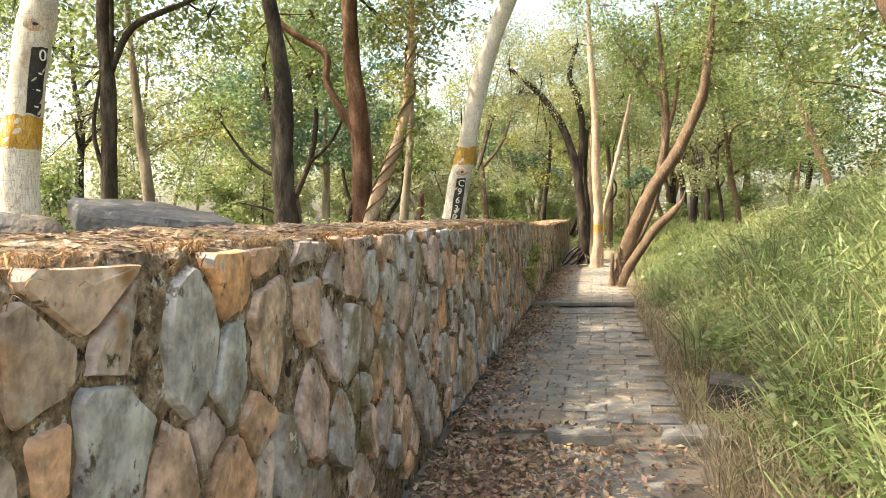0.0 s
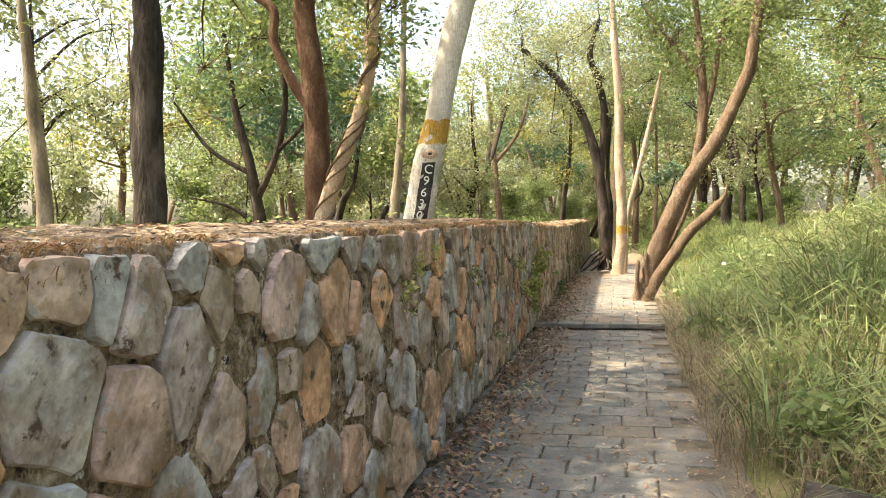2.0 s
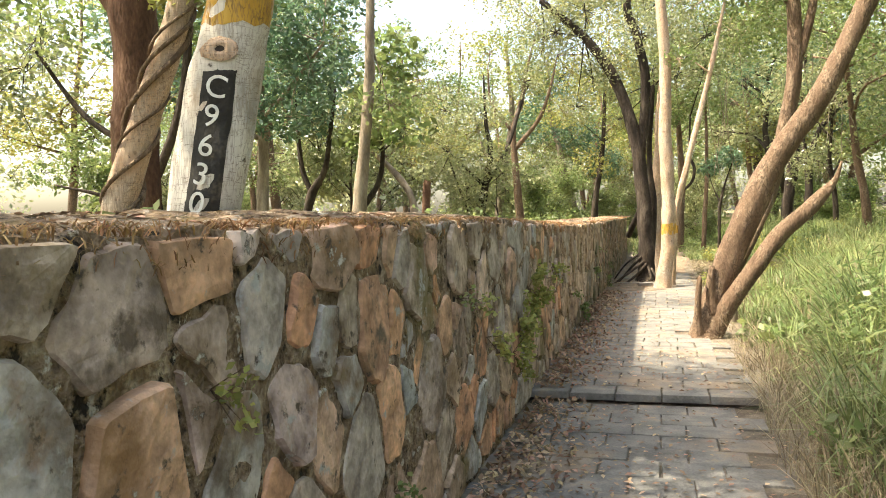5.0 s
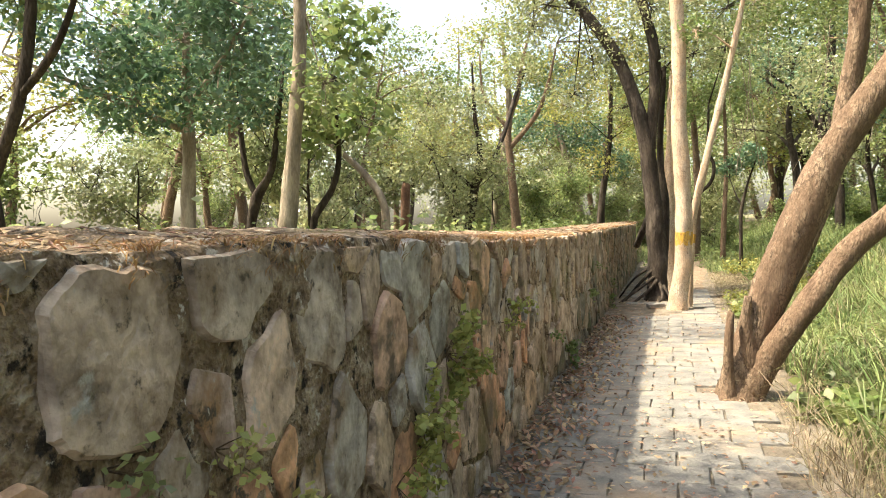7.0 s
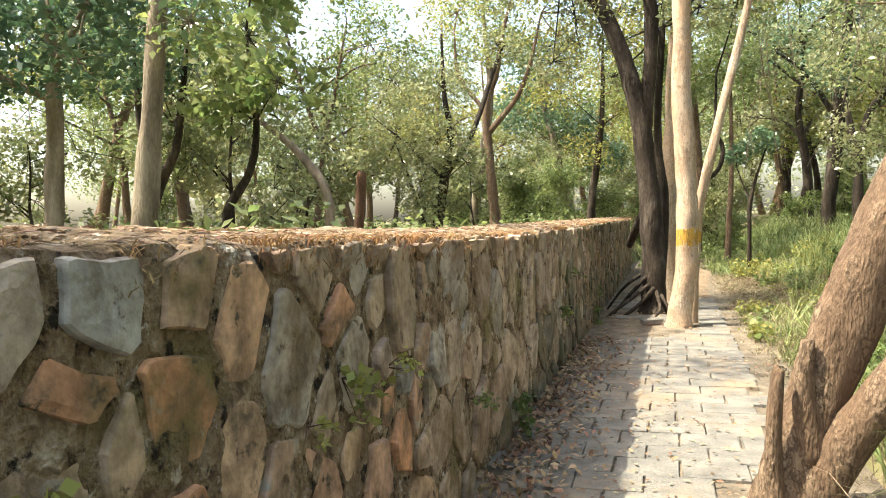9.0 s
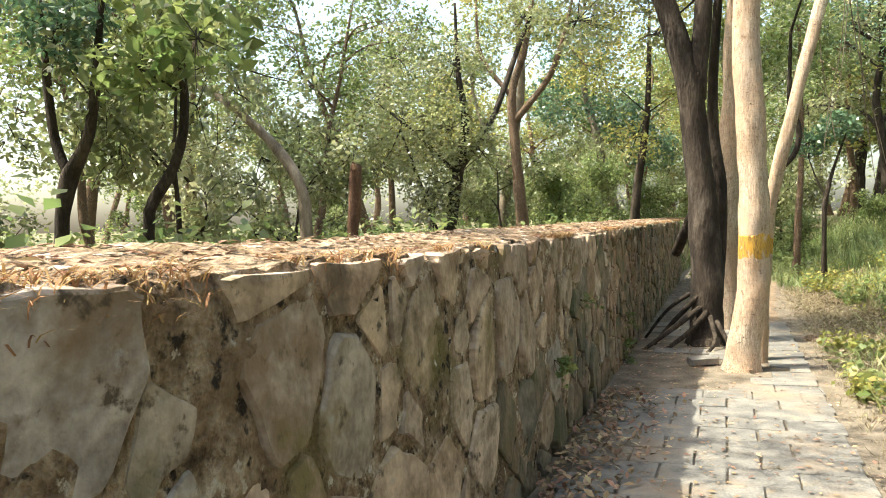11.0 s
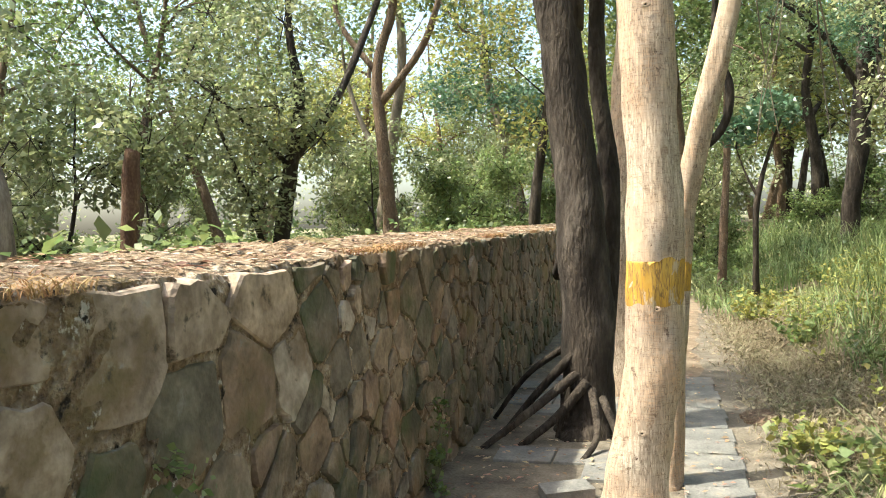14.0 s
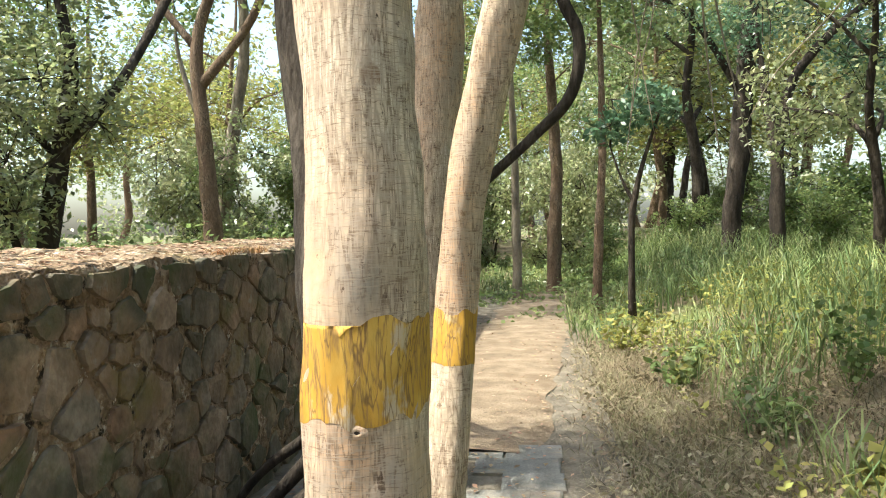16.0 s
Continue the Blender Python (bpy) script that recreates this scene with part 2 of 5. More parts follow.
M_LITTER = surface("fallen_leaf", [(0.25, (0.17, 0.095, 0.058)), (0.5, (0.31, 0.20, 0.13)), (0.75, (0.46, 0.36, 0.25))], scale=3, fine=30, rough=0.8, bump=0, per_piece=0.5, hue=0.03, translucent=0.15)
M_BAND = surface("yellow_paint", [(0.25, (0.33, 0.18, 0.03)), (0.5, (0.48, 0.265, 0.042)), (0.75, (0.56, 0.35, 0.08))], scale=4, fine=40, rough=0.8, bump=0.5, stretch=(1.3, 1.3, 0.6), relief=0.012, stain=((0.50, 0.39, 0.28), 9, 0.57, 0.64), gate=(0.25, 0.45), cracks=(((0.26, 0.15, 0.06), 62, (1, 1, 0.12), 0.06), ((0.16, 0.09, 0.04), 30, (1, 1, 0.16), 0.022)))
M_NEEDLE = surface("dry_moss", [(0.25, (0.18, 0.095, 0.045)), (0.5, (0.31, 0.18, 0.085)), (0.75, (0.44, 0.31, 0.17))], scale=1.5, fine=20, rough=0.9, bump=0, per_piece=0.3, hue=0.02, translucent=0.2)
M_BLACK = surface("black_paint", [(0.25, (0.015, 0.014, 0.013)), (0.6, (0.04, 0.036, 0.032)), (0.8, (0.12, 0.10, 0.08))], scale=8, fine=60, rough=0.75, bump=0.4)
M_WHITE = surface("white_paint", [(0.25, (0.55, 0.53, 0.48)), (0.6, (0.75, 0.73, 0.68)), (0.8, (0.82, 0.80, 0.76))], scale=9, fine=60, rough=0.7, bump=0.2)
M_ROCK = surface("grey_rock", [(0.2, (0.04, 0.041, 0.043)), (0.5, (0.08, 0.082, 0.086)), (0.8, (0.14, 0.138, 0.135))], scale=3, fine=30, rough=0.9, bump=0.9, relief=0.05, stain=((0.16, 0.12, 0.09), 2.5, 0.52, 0.68), moss=((0.17, 0.165, 0.155), 5, 0.60, 0.72))


M_ROCK_DARK = surface("dark_rock", [(0.2, (0.022, 0.020, 0.018)), (0.5, (0.05, 0.046, 0.042)), (0.8, (0.11, 0.10, 0.09))], scale=4, fine=34, rough=0.9, bump=0.9, relief=0.04, stain=((0.10, 0.075, 0.05), 3, 0.54, 0.68))


# ---- mesh helpers ----
def mesh_from(name, verts, faces, material, smooth=False):
    me = bpy.data.meshes.new(name)
    me.from_pydata([tuple(v) for v in verts], [], [tuple(f) for f in faces])
    me.materials.append(material)
    if smooth:
        me.polygons.foreach_set("use_smooth", [True] * len(me.polygons))
    me.update()
    return me


def put(name, me, parent=None, label=""):
    ob = new(name, me)
    if parent:
        ob.parent = parent
    if label:
        ob["label"] = label
    return ob


def spline(points, per=5):
    """A smooth line through points (x, y, z, radius)."""
    p = np.array(points, float)
    p = np.vstack([2 * p[0] - p[1], p, 2 * p[-1] - p[-2]])
    out = []
    for i in range(1, len(p) - 2):
        for k in range(per):
            s = k / per
            out.append(0.5 * (2 * p[i] + (p[i + 1] - p[i - 1]) * s + (2 * p[i - 1] - 5 * p[i] + 4 * p[i + 1] - p[i + 2]) * s * s + (3 * p[i] - p[i - 1] - 3 * p[i + 1] + p[i + 2]) * s ** 3))
    out.append(p[-2])
    return np.array(out)


def tube(points, material, sides=9, per=5, lumps=0.10, name="limb", flare=0.0):
    """A tapered, slightly knotted stem along points (x, y, z, radius)."""
    pts = spline(points, per)
    verts, faces = [], []
    n = len(pts)
    ref = Vector((1, 0.2, 0.1))
    for i in range(n):
        d = Vector(pts[min(i + 1, n - 1)][:3] - pts[max(i - 1, 0)][:3]).normalized()
        a = (ref - d * ref.dot(d)).normalized()
        b = d.cross(a)
        ref = a
        for k in range(sides):
            an = 2 * math.pi * k / sides
            q = a * math.cos(an) + b * math.sin(an)
            c = Vector(pts[i][:3])
            r = max(pts[i][3], 0.002)
            r *= 1 + lumps * 2 * noise.noise(c * 1.7 + q * 0.9) + lumps * noise.noise(c * 6 + q * 2.5)
            if flare and i < per:
                r *= 1 + flare * (1 - i / per) ** 2 * (0.7 + 0.6 * math.cos(3 * an + c.x * 5))
            verts.append(c + q * r)
    for i in range(n - 1):
        for k in range(sides):
            k2 = (k + 1) % sides
            faces.append((i * sides + k, i * sides + k2, (i + 1) * sides + k2, (i + 1) * sides + k))
    faces.append(tuple(range(sides))[::-1])
    faces.append(tuple((n - 1) * sides + k for k in range(sides)))
    return mesh_from(name, verts, faces, material, True)


def leaves_mesh(name, centres, size, material, rng, aspect=0.5, droop=0.3, up=0.6):
    """One mesh of small folded leaves at the given centres."""
    c = np.asarray(centres, float)
    n = len(c)
    az = rng.uniform(0, 2 * math.pi, n)
    el = rng.normal(-droop, 0.5 if up < 2.5 else 0.14, n)
    d = np.stack([np.cos(az) * np.cos(el), np.sin(az) * np.cos(el), np.sin(el)], 1)
    nrm = rng.normal(0, 0.55, (n, 3)) + np.array([0, 0, up])
    s = np.cross(d, nrm)
    s /= np.linalg.norm(s, axis=1, keepdims=True) + 1e-6
    f = np.cross(s, d)
    ln = size * rng.uniform(0.6, 1.3, n)[:, None]
    v0 = c - d * ln * 0.5
    v1 = c + s * ln * aspect * 0.5 + f * ln * 0.08
    v2 = c + d * ln * 0.5
    v3 = c - s * ln * aspect * 0.5 + f * ln * 0.08
    verts = np.stack([v0, v1, v2, v3], 1).reshape(-1, 3)
    return quads_mesh(name, verts, n, material)


def quads_mesh(name, verts, n, material):
    """A mesh of n loose quads whose corners follow each other."""
    me = bpy.data.meshes.new(name)
    me.vertices.add(4 * n)
    me.loops.add(4 * n)
    me.polygons.add(n)
    me.vertices.foreach_set("co", np.ascontiguousarray(verts, dtype=np.float32).ravel())
    me.loops.foreach_set("vertex_index", np.arange(4 * n, dtype=np.int32))
    me.polygons.foreach_set("loop_start", np.arange(0, 4 * n, 4, dtype=np.int32))
    me.materials.append(material)
    me.update(calc_edges=True)
    return me


def blades_mesh(name, x, y, z, height, width, material, rng, lean=0.5, az=None):
    """Bent grass blades, each of three joined quads narrowing to a tip."""
    n = len(x)
    az = rng.uniform(0, 2 * math.pi, n) if az is None else az
    h = np.asarray(height) * rng.uniform(0.6, 1.2, n)
    le = lean * rng.uniform(0.2, 1.4, n) * h
    w = np.asarray(width) * rng.uniform(0.6, 1.3, n)
    base = np.stack([x, y, z], 1)
    dirv = np.stack([np.cos(az), np.sin(az), np.zeros(n)], 1)
    a2 = az + rng.uniform(0.5, 2.6, n)
    side = np.stack([np.cos(a2), np.sin(a2), np.zeros(n)], 1) * w[:, None] * 0.5
    up = np.array([0, 0, 1.0])
    tip = h * rng.uniform(0.55, 1.0, n)
    p1 = base + dirv * (le * 0.15)[:, None] + up * (h * 0.5)[:, None]
    p2 = base + dirv * (le * 0.5)[:, None] + up * (h * 0.86)[:, None]
    p3 = base + dirv * le[:, None] + up * tip[:, None]
    co = np.stack([base - side * 0.7, base + side * 0.7, p1 + side, p1 - side, p2 + side * 0.7, p2 - side * 0.7, p3 + side * 0.1, p3 - side * 0.1], 1).reshape(-1, 3)
    me = bpy.data.meshes.new(name)
    me.vertices.add(8 * n)
    me.loops.add(12 * n)
    me.polygons.add(3 * n)
    me.vertices.foreach_set("co", np.ascontiguousarray(co, dtype=np.float32).ravel())
    idx = (np.arange(n)[:, None] * 8 + np.array([0, 1, 2, 3, 3, 2, 4, 5, 5, 4, 6, 7])).astype(np.int32)
    me.loops.foreach_set("vertex_index", idx.ravel())
    me.polygons.foreach_set("loop_start", np.arange(0, 12 * n, 4, dtype=np.int32))
    me.materials.append(material)
    me.update(calc_edges=True)
    return me


# ---- the lie of the land ----
WALL_X, WALL_T, WALL_H = -1.16, 0.62, 1.40
PATH_R = 0.78
STEP_Y = 13.85


def smooth(a, b, v):
    s = min(max((v - a) / (b - a), 0), 1)
    return s * s * (3 - 2 * s)


def land(x, y):
    """The ground's height."""
    left = 0.95 * smooth(-1.30, -1.6, x)
    right = 1.25 * smooth(0.9, 4.5, x) * (1 - 0.6 * smooth(13, 21, y))
    far = 0.9 * smooth(34, 60, y)
    far = max(far, 1.1 * smooth(8, 30, abs(x)))
    z = -0.10 - 0.22 * smooth(-1.35, -1.2, x) * smooth(0.75, 0.6, x) * smooth(38, 34, y) + left + right * 0.9 + far * (1 - left / 1.0)
    bump = 0.05 * noise.noise(Vector((x * 0.5, y * 0.5, 0))) + 0.03 * noise.noise(Vector((x * 1.7, y * 1.7, 3)))
    return z + bump * min(1, abs(x) / 1.5) * (0 if -1.3 < x < 0.8 else 1)


def graded(lo, hi, fine_lo, fine_hi, step):
    v = list(np.arange(fine_lo, fine_hi + 1e-6, step))
    s, a = step, fine_hi
    while a < hi:
        s *= 1.35
        a += s
        v.append(a)
    s, a = step, fine_lo
    while a > lo:
        s *= 1.35
        a -= s
        v.insert(0, a)
    return v


gx, gy = graded(-600, 600, -6, 7, 0.2), graded(-600, 900, -5, 42, 0.35)
gv = [(x, y, land(x, y)) for y in gy for x in gx]
nx = len(gx)
gf = [(j * nx + i, j * nx + i + 1, (j + 1) * nx + i + 1, (j + 1) * nx + i) for j in range(len(gy) - 1) for i in range(nx - 1)]
ground = put("ground", mesh_from("ground", gv, gf, M_GROUND, True))
tagged(ground, "brown forest soil with green growth and leaf litter", "ground", kind="structure")


# ---- the rubble wall ----
def top_of_wall(y):
    """The wall's height, a little lower along its far part."""
    return 1.445 - 0.125 * smooth(11.0, 19.0, y)


WALL_END = 34.0


def wall_core():
    """The mortar body: a rough upright slab with a worn top."""
    verts, faces = [], []
    ys = np.arange(-4, WALL_END + 0.01, 0.06)
    prof = [(WALL_X - 0.02, -0.3), (WALL_X - 0.015, 0.1)] + [(WALL_X, 0.18 + 0.06 * k) for k in range(20)] + [(WALL_X - 0.004, 1.36), (WALL_X - 0.018, 1.387),
            (WALL_X - 0.09, 1.402), (WALL_X - 0.25, 1.415), (WALL_X - 0.40, 1.432), (WALL_X - WALL_T + 0.05, 1.445), (WALL_X - WALL_T, 1.3), (WALL_X - WALL_T, 0.5)]
    m = len(prof)
    for y in ys:
        for i, (x, z) in enumerate(prof):
            d = 0.010 * noise.noise(Vector((y * 3, z * 3, x * 3))) + 0.013 * noise.noise(Vector((y * 8, z * 8, x))) + 0.013 * noise.noise(Vector((y * 19, z * 19, x)))
            verts.append((x + d, y, z * top_of_wall(y) / 1.4 + (d * 1.3 if i >= 22 else 0)))
    for j in range(len(ys) - 1):
        for i in range(m - 1):
            a = j * m + i
            faces.append((a, a + 1, a + m + 1, a + m))
    faces.append(tuple((len(ys) - 1) * m + i for i in range(m)))
    return mesh_from("mortar", verts, faces, M_MORTAR, False)


def clip(poly, px, py, nx_, ny_):
    """The part of poly on the side of the line through p that n points away from."""
    out = []
    for i in range(len(poly)):
        a, b = poly[i], poly[(i + 1) % len(poly)]
        da = (a[0] - px) * nx_ + (a[1] - py) * ny_
        db = (b[0] - px) * nx_ + (b[1] - py) * ny_
        if da <= 0:
            out.append(a)
        if (da < 0) != (db < 0) and abs(da - db) > 1e-9:
            s = da / (da - db)
            out.append((a[0] + (b[0] - a[0]) * s, a[1] + (b[1] - a[1]) * s))
    return out


def stone_mesh(poly, proud, rng):
    """A rubble stone: a broken outline, worn edges, an uneven face. The outline lies in y and z."""
    cy, cz = np.mean([p[0] for p in poly]), np.mean([p[1] for p in poly])
    size = max(math.hypot(p[0] - cy, p[1] - cz) for p in poly)
    ring = []
    for i in range(len(poly)):
        a, b, c = poly[i - 1], poly[i], poly[(i + 1) % len(poly)]
        cut = rng.uniform(0.07, 0.2)
        for s, e in ((cut, a), (0.0, None), (cut, c), (0.5, c)):
            if e is None:
                m = ((a[0] + c[0]) / 2 - b[0], (a[1] + c[1]) / 2 - b[1])
                q = (b[0] + m[0] * cut * 0.55, b[1] + m[1] * cut * 0.55)
            else:
                q = (b[0] + (e[0] - b[0]) * s, b[1] + (e[1] - b[1]) * s)
            w = Vector((q[0] * 12, q[1] * 12, 0))
            ring.append((q[0] + 0.017 * noise.noise(w) + rng.normal(0, 0.003), q[1] + 0.017 * noise.noise(w + Vector((0, 0, 7))) + rng.normal(0, 0.003)))
    n = len(ring)
    verts, faces = [], []
    tilt_y, tilt_z = rng.normal(0, 0.05), rng.normal(0, 0.04)
    for shrink, depth in ((1.03, -0.05), (0.99, proud * 0.5 - 0.003), (0.945, proud), (0.55, proud + 0.003)):
        for y, z in ring:
            yy, zz = (y - cy) * shrink, (z - cz) * shrink
            rough = 0.007 * noise.noise(Vector((yy * 14 + cy * 5, zz * 14, cz * 9))) * min(1, size / 0.12)
            verts.append((depth + (0 if depth < -0.02 else tilt_y * yy + tilt_z * zz + rough), yy, zz))
    verts.append((proud + rng.normal(0.001, 0.003), 0, 0))
    for k in range(3):
        for i in range(n):
            j = (i + 1) % n
            faces.append((k * n + i, k * n + j, (k + 1) * n + j, (k + 1) * n + i))
    for i in range(n):
        faces.append((3 * n + i, 3 * n + (i + 1) % n, 4 * n))
    return verts, faces, cy, cz


def tall(y):
    """Stones taller than wide, but flat courses at the far end."""
    return 1.12 - 0.34 * smooth(20, 24, y)


def wall_cells(y0, y1, rng):
    """Irregular stone outlines of mixed sizes over the wall's face, mostly taller than wide."""
    seeds = []
    for k in range(19000):
        sy, sz = rng.uniform(y0 - 0.6, y1 + 0.6), rng.uniform(-0.15, 1.62)
        big = rng.uniform(0.055, 0.10) if k > 7000 else rng.uniform(0.115, 0.20)
        if sy > 22:
            big *= 0.8
        cell = int(sy / 0.4)
        TALL = tall(sy)
        if all(((sy - a) ** 2 + ((sz - b) / TALL) ** 2) > ((big + r) * 0.98) ** 2 for q in (cell - 1, cell, cell + 1) for a, b, r in buckets(seeds, q)):
            add_seed(seeds, cell, (sy, sz, big))
    flat = [s for _, s in seeds]
    sd = np.array(flat)
    for sy, sz, sr in flat:
        TALL = tall(sy)
        top = top_of_wall(sy) - 0.022 + rng.normal(0, 0.007)
        if not (y0 <= sy <= y1) or sz < -0.12 or sz > top + 0.16:
            continue
        lo, hi = max(min(sz, 0.3) - 0.45, -0.04), min(max(sz, 0.5) + 0.45, top)
        poly = [(sy - 0.4, lo), (sy + 0.4, lo), (sy + 0.4, hi), (sy - 0.4, hi)]
        near = sd[(abs(sd[:, 0] - sy) < 0.7) & (abs(sd[:, 1] - sz) < 0.8)]
        loose_bed = noise.noise(Vector((sy * 0.8, sz * 1.5, 5))) + 0.25
        gap = 0.005 + rng.uniform(0, 0.012) + 0.027 * min(max(loose_bed, 0), 0.8) * (1 - 0.8 * smooth(21, 23, sy))
        if sr < 0.1 and rng.uniform() < 0.15 * (sy < 22):
            continue
        for ny_, nz, nr in near:
            dy, dz = ny_ - sy, (nz - sz) / TALL
            ln = math.hypot(dy, dz)
            if ln < 1e-6:
                continue
            share = 0.5 + 0.5 * (sr * sr - nr * nr) / (ln * ln)
            n2 = math.hypot(dy, dz / TALL)
            poly = clip(poly, sy + dy * share - dy / n2 * gap, sz + dz * TALL * share - dz / TALL / n2 * gap, dy / n2, dz / TALL / n2)
            if len(poly) < 3:
                break
        if len(poly) >= 3:
            keep = [p for i, p in enumerate(poly) if math.hypot(p[0] - poly[i - 1][0], p[1] - poly[i - 1][1]) > 0.025]
            if len(keep) >= 3 and max(p[1] for p in keep) - min(p[1] for p in keep) > 0.05:
                yield keep


GRID = {}


def buckets(seeds, q):
    return GRID.get(q, [])


def add_seed(seeds, cell, s):
    GRID.setdefault(cell, []).append(s)
    seeds.append((cell, s))


def cells_mean(poly):
    return sum(p[0] for p in poly) / len(poly)


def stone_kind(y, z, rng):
    """Slate and orange stone first, brown along the middle, dun further on, mossy and darkened for shade at the far
    end, low stones sooner.
    """
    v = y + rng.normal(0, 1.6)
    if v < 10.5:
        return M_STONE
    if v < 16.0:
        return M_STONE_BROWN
    return M_STONE_DUN if v + 3.5 * (0.8 - z) < 21.0 else M_STONE_MOSSY_SHADED


def build_wall():
    rng = np.random.default_rng(11)
    wall = put("wall_rubble", wall_core())
    tagged(wall, "chest-high rubble stone wall with rough mossy mortar", "stone wall", kind="structure")
    rest = {}
    count = 0

    def area(q):
        return abs(sum(q[i - 1][0] * q[i][1] - q[i][0] * q[i - 1][1] for i in range(len(q)))) / 2

    cells = sorted(wall_cells(-1.0, WALL_END - 0.1, rng), key=area, reverse=True)
    for poly in cells:
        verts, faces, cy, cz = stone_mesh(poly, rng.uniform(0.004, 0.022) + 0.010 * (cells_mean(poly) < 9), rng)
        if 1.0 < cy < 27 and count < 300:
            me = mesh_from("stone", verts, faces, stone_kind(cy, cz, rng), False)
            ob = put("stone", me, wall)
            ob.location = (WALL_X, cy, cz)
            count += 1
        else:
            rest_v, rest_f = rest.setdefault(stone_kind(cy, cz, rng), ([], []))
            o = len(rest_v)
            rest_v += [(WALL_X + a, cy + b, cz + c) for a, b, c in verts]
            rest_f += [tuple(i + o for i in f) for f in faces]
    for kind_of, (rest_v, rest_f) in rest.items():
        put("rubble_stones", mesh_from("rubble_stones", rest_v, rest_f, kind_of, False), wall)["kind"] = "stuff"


# ---- the paved path ----
def build_path():
    rng = np.random.default_rng(5)
    bed_v, bed_f = [], []
    ys = np.arange(-4, 46.01, 0.25)
    xs = np.linspace(WALL_X - 0.05, PATH_R + 0.12, 9)
    for y in ys:
        for x in xs:
            bed_v.append((x, y, bed_height(y) - 0.02 + 0.012 * noise.noise(Vector((x * 4, y * 4, 0)))))
    m = len(xs)
    for j in range(len(ys) - 1):
        for i in range(m - 1):
            bed_f.append((j * m + i, j * m + i + 1, (j + 1) * m + i + 1, (j + 1) * m + i))
    path = put("path", mesh_from("path", bed_v, bed_f, M_DIRT, True))
    tagged(path, "narrow footpath of worn grey paving blocks strewn with leaves", "path", kind="structure")
    shapes = []
    for k in range(8):
        shapes.append(paver_mesh(TILE_W, TILE_D, rng))
    rest_v, rest_f = [], []
    count = 0
    half_block = paver_mesh(TILE_W / 2 - 0.004, TILE_D, rng)
    y, row = -3.0, 0
    while y < 26.6:
        far = y > 19.4
        spots = []
        if abs(y + TILE_D / 2 - STEP_Y) > 0.02:
            x = WALL_X + 0.14 - (0.5 * TILE_W if row % 2 else 0) + rng.uniform(-0.02, 0.02)
            if far:
                x = 0.53 - (5.5 if row % 2 else 5) * (TILE_W + 0.008)
                if row % 2:
                    spots.append((0.53 - TILE_W / 4 - 0.006, half_block))
            while x + TILE_W < path_edge(y) + 0.04:
                spots.append((x + TILE_W / 2, shapes[rng.integers(8)]))
                x += TILE_W + 0.013
        cy = y + TILE_D / 2
        for cx, me in spots:
            if any(math.hypot(cx - hx, cy - hy) < hr for hx, hy, hr in HOLES) or cx < WALL_X + 0.1 or (y < 5.6 and rng.uniform() < 0.12):
                continue
            mm = pose(cx, cy, bed_height(cy) + rng.normal(0, 0.002), rng.normal(0, 0.3), rng.normal(0, 0.3), rng.normal(0, 0.4))
            if count < 300 and 2.5 < cy < 27 and rng.uniform() < 0.85:
                put("paving_block", me, path).matrix_basis = mm
                count += 1
            else:
                o = len(rest_v)
                rest_v += [mm @ v.co for v in me.vertices]
                rest_f += [tuple(i + o for i in p.vertices) for p in me.polygons]
        y += TILE_D + 0.004
        row += 1
    rest = put("paving_blocks", mesh_from("paving_blocks", rest_v, rest_f, M_PAVER), path)
    rest["kind"] = "stuff"


def build_track():
    """Bare sandy soil where the paving ends."""
    verts, faces = [], []
    ys, xs = np.arange(26.5, 40.01, 0.2), np.linspace(-1, 1, 11)
    for y in ys:
        mid, wide = -0.2 + 0.06 * (y - 27), 0.62 + 0.16 * noise.noise(Vector((y * 0.9, 0, 0)))
        for x in xs:
            edge = wide + 0.10 * noise.noise(Vector((y * 2.5, x, 4)))
            verts.append((mid + x * edge, y, max(bed_height(y), land(mid, y)) + 0.03 * (1 - x * x) - 0.012 + 0.015 * noise.noise(Vector((x * 3, y * 3, 1)))))
    m = len(xs)
    for j in range(len(ys) - 1):
        for i in range(m - 1):
            faces.append((j * m + i, j * m + i + 1, (j + 1) * m + i + 1, (j + 1) * m + i))
    tagged(put("dirt_track", mesh_from("dirt_track", verts, faces, M_SAND, True)), "pale sandy soil track beyond the paving", "path", kind="structure")


TILE_W, TILE_D = 0.352, 0.29
HOLES = [(0.26, 5.97, 0.2), (-0.75, 22.6, 0.5), (-0.78, 23.5, 0.55), (-0.25, 22.9, 0.3), (-0.04, 23.35, 0.28), (-0.55, 24.8, 0.55), (0.42, 17.0, 0.27), (-0.15, 26.0, 0.3)]


def bed_height(y):
    """The height of the paving: a step up where the second slab begins."""
    return -0.085 + 0.085 * smooth(STEP_Y - 0.01, STEP_Y + 0.01, y) - 0.07 * smooth(5.75, 5.70, y)


def path_edge(y):
    return 0.72 - 0.2 * smooth(17, 20, y)


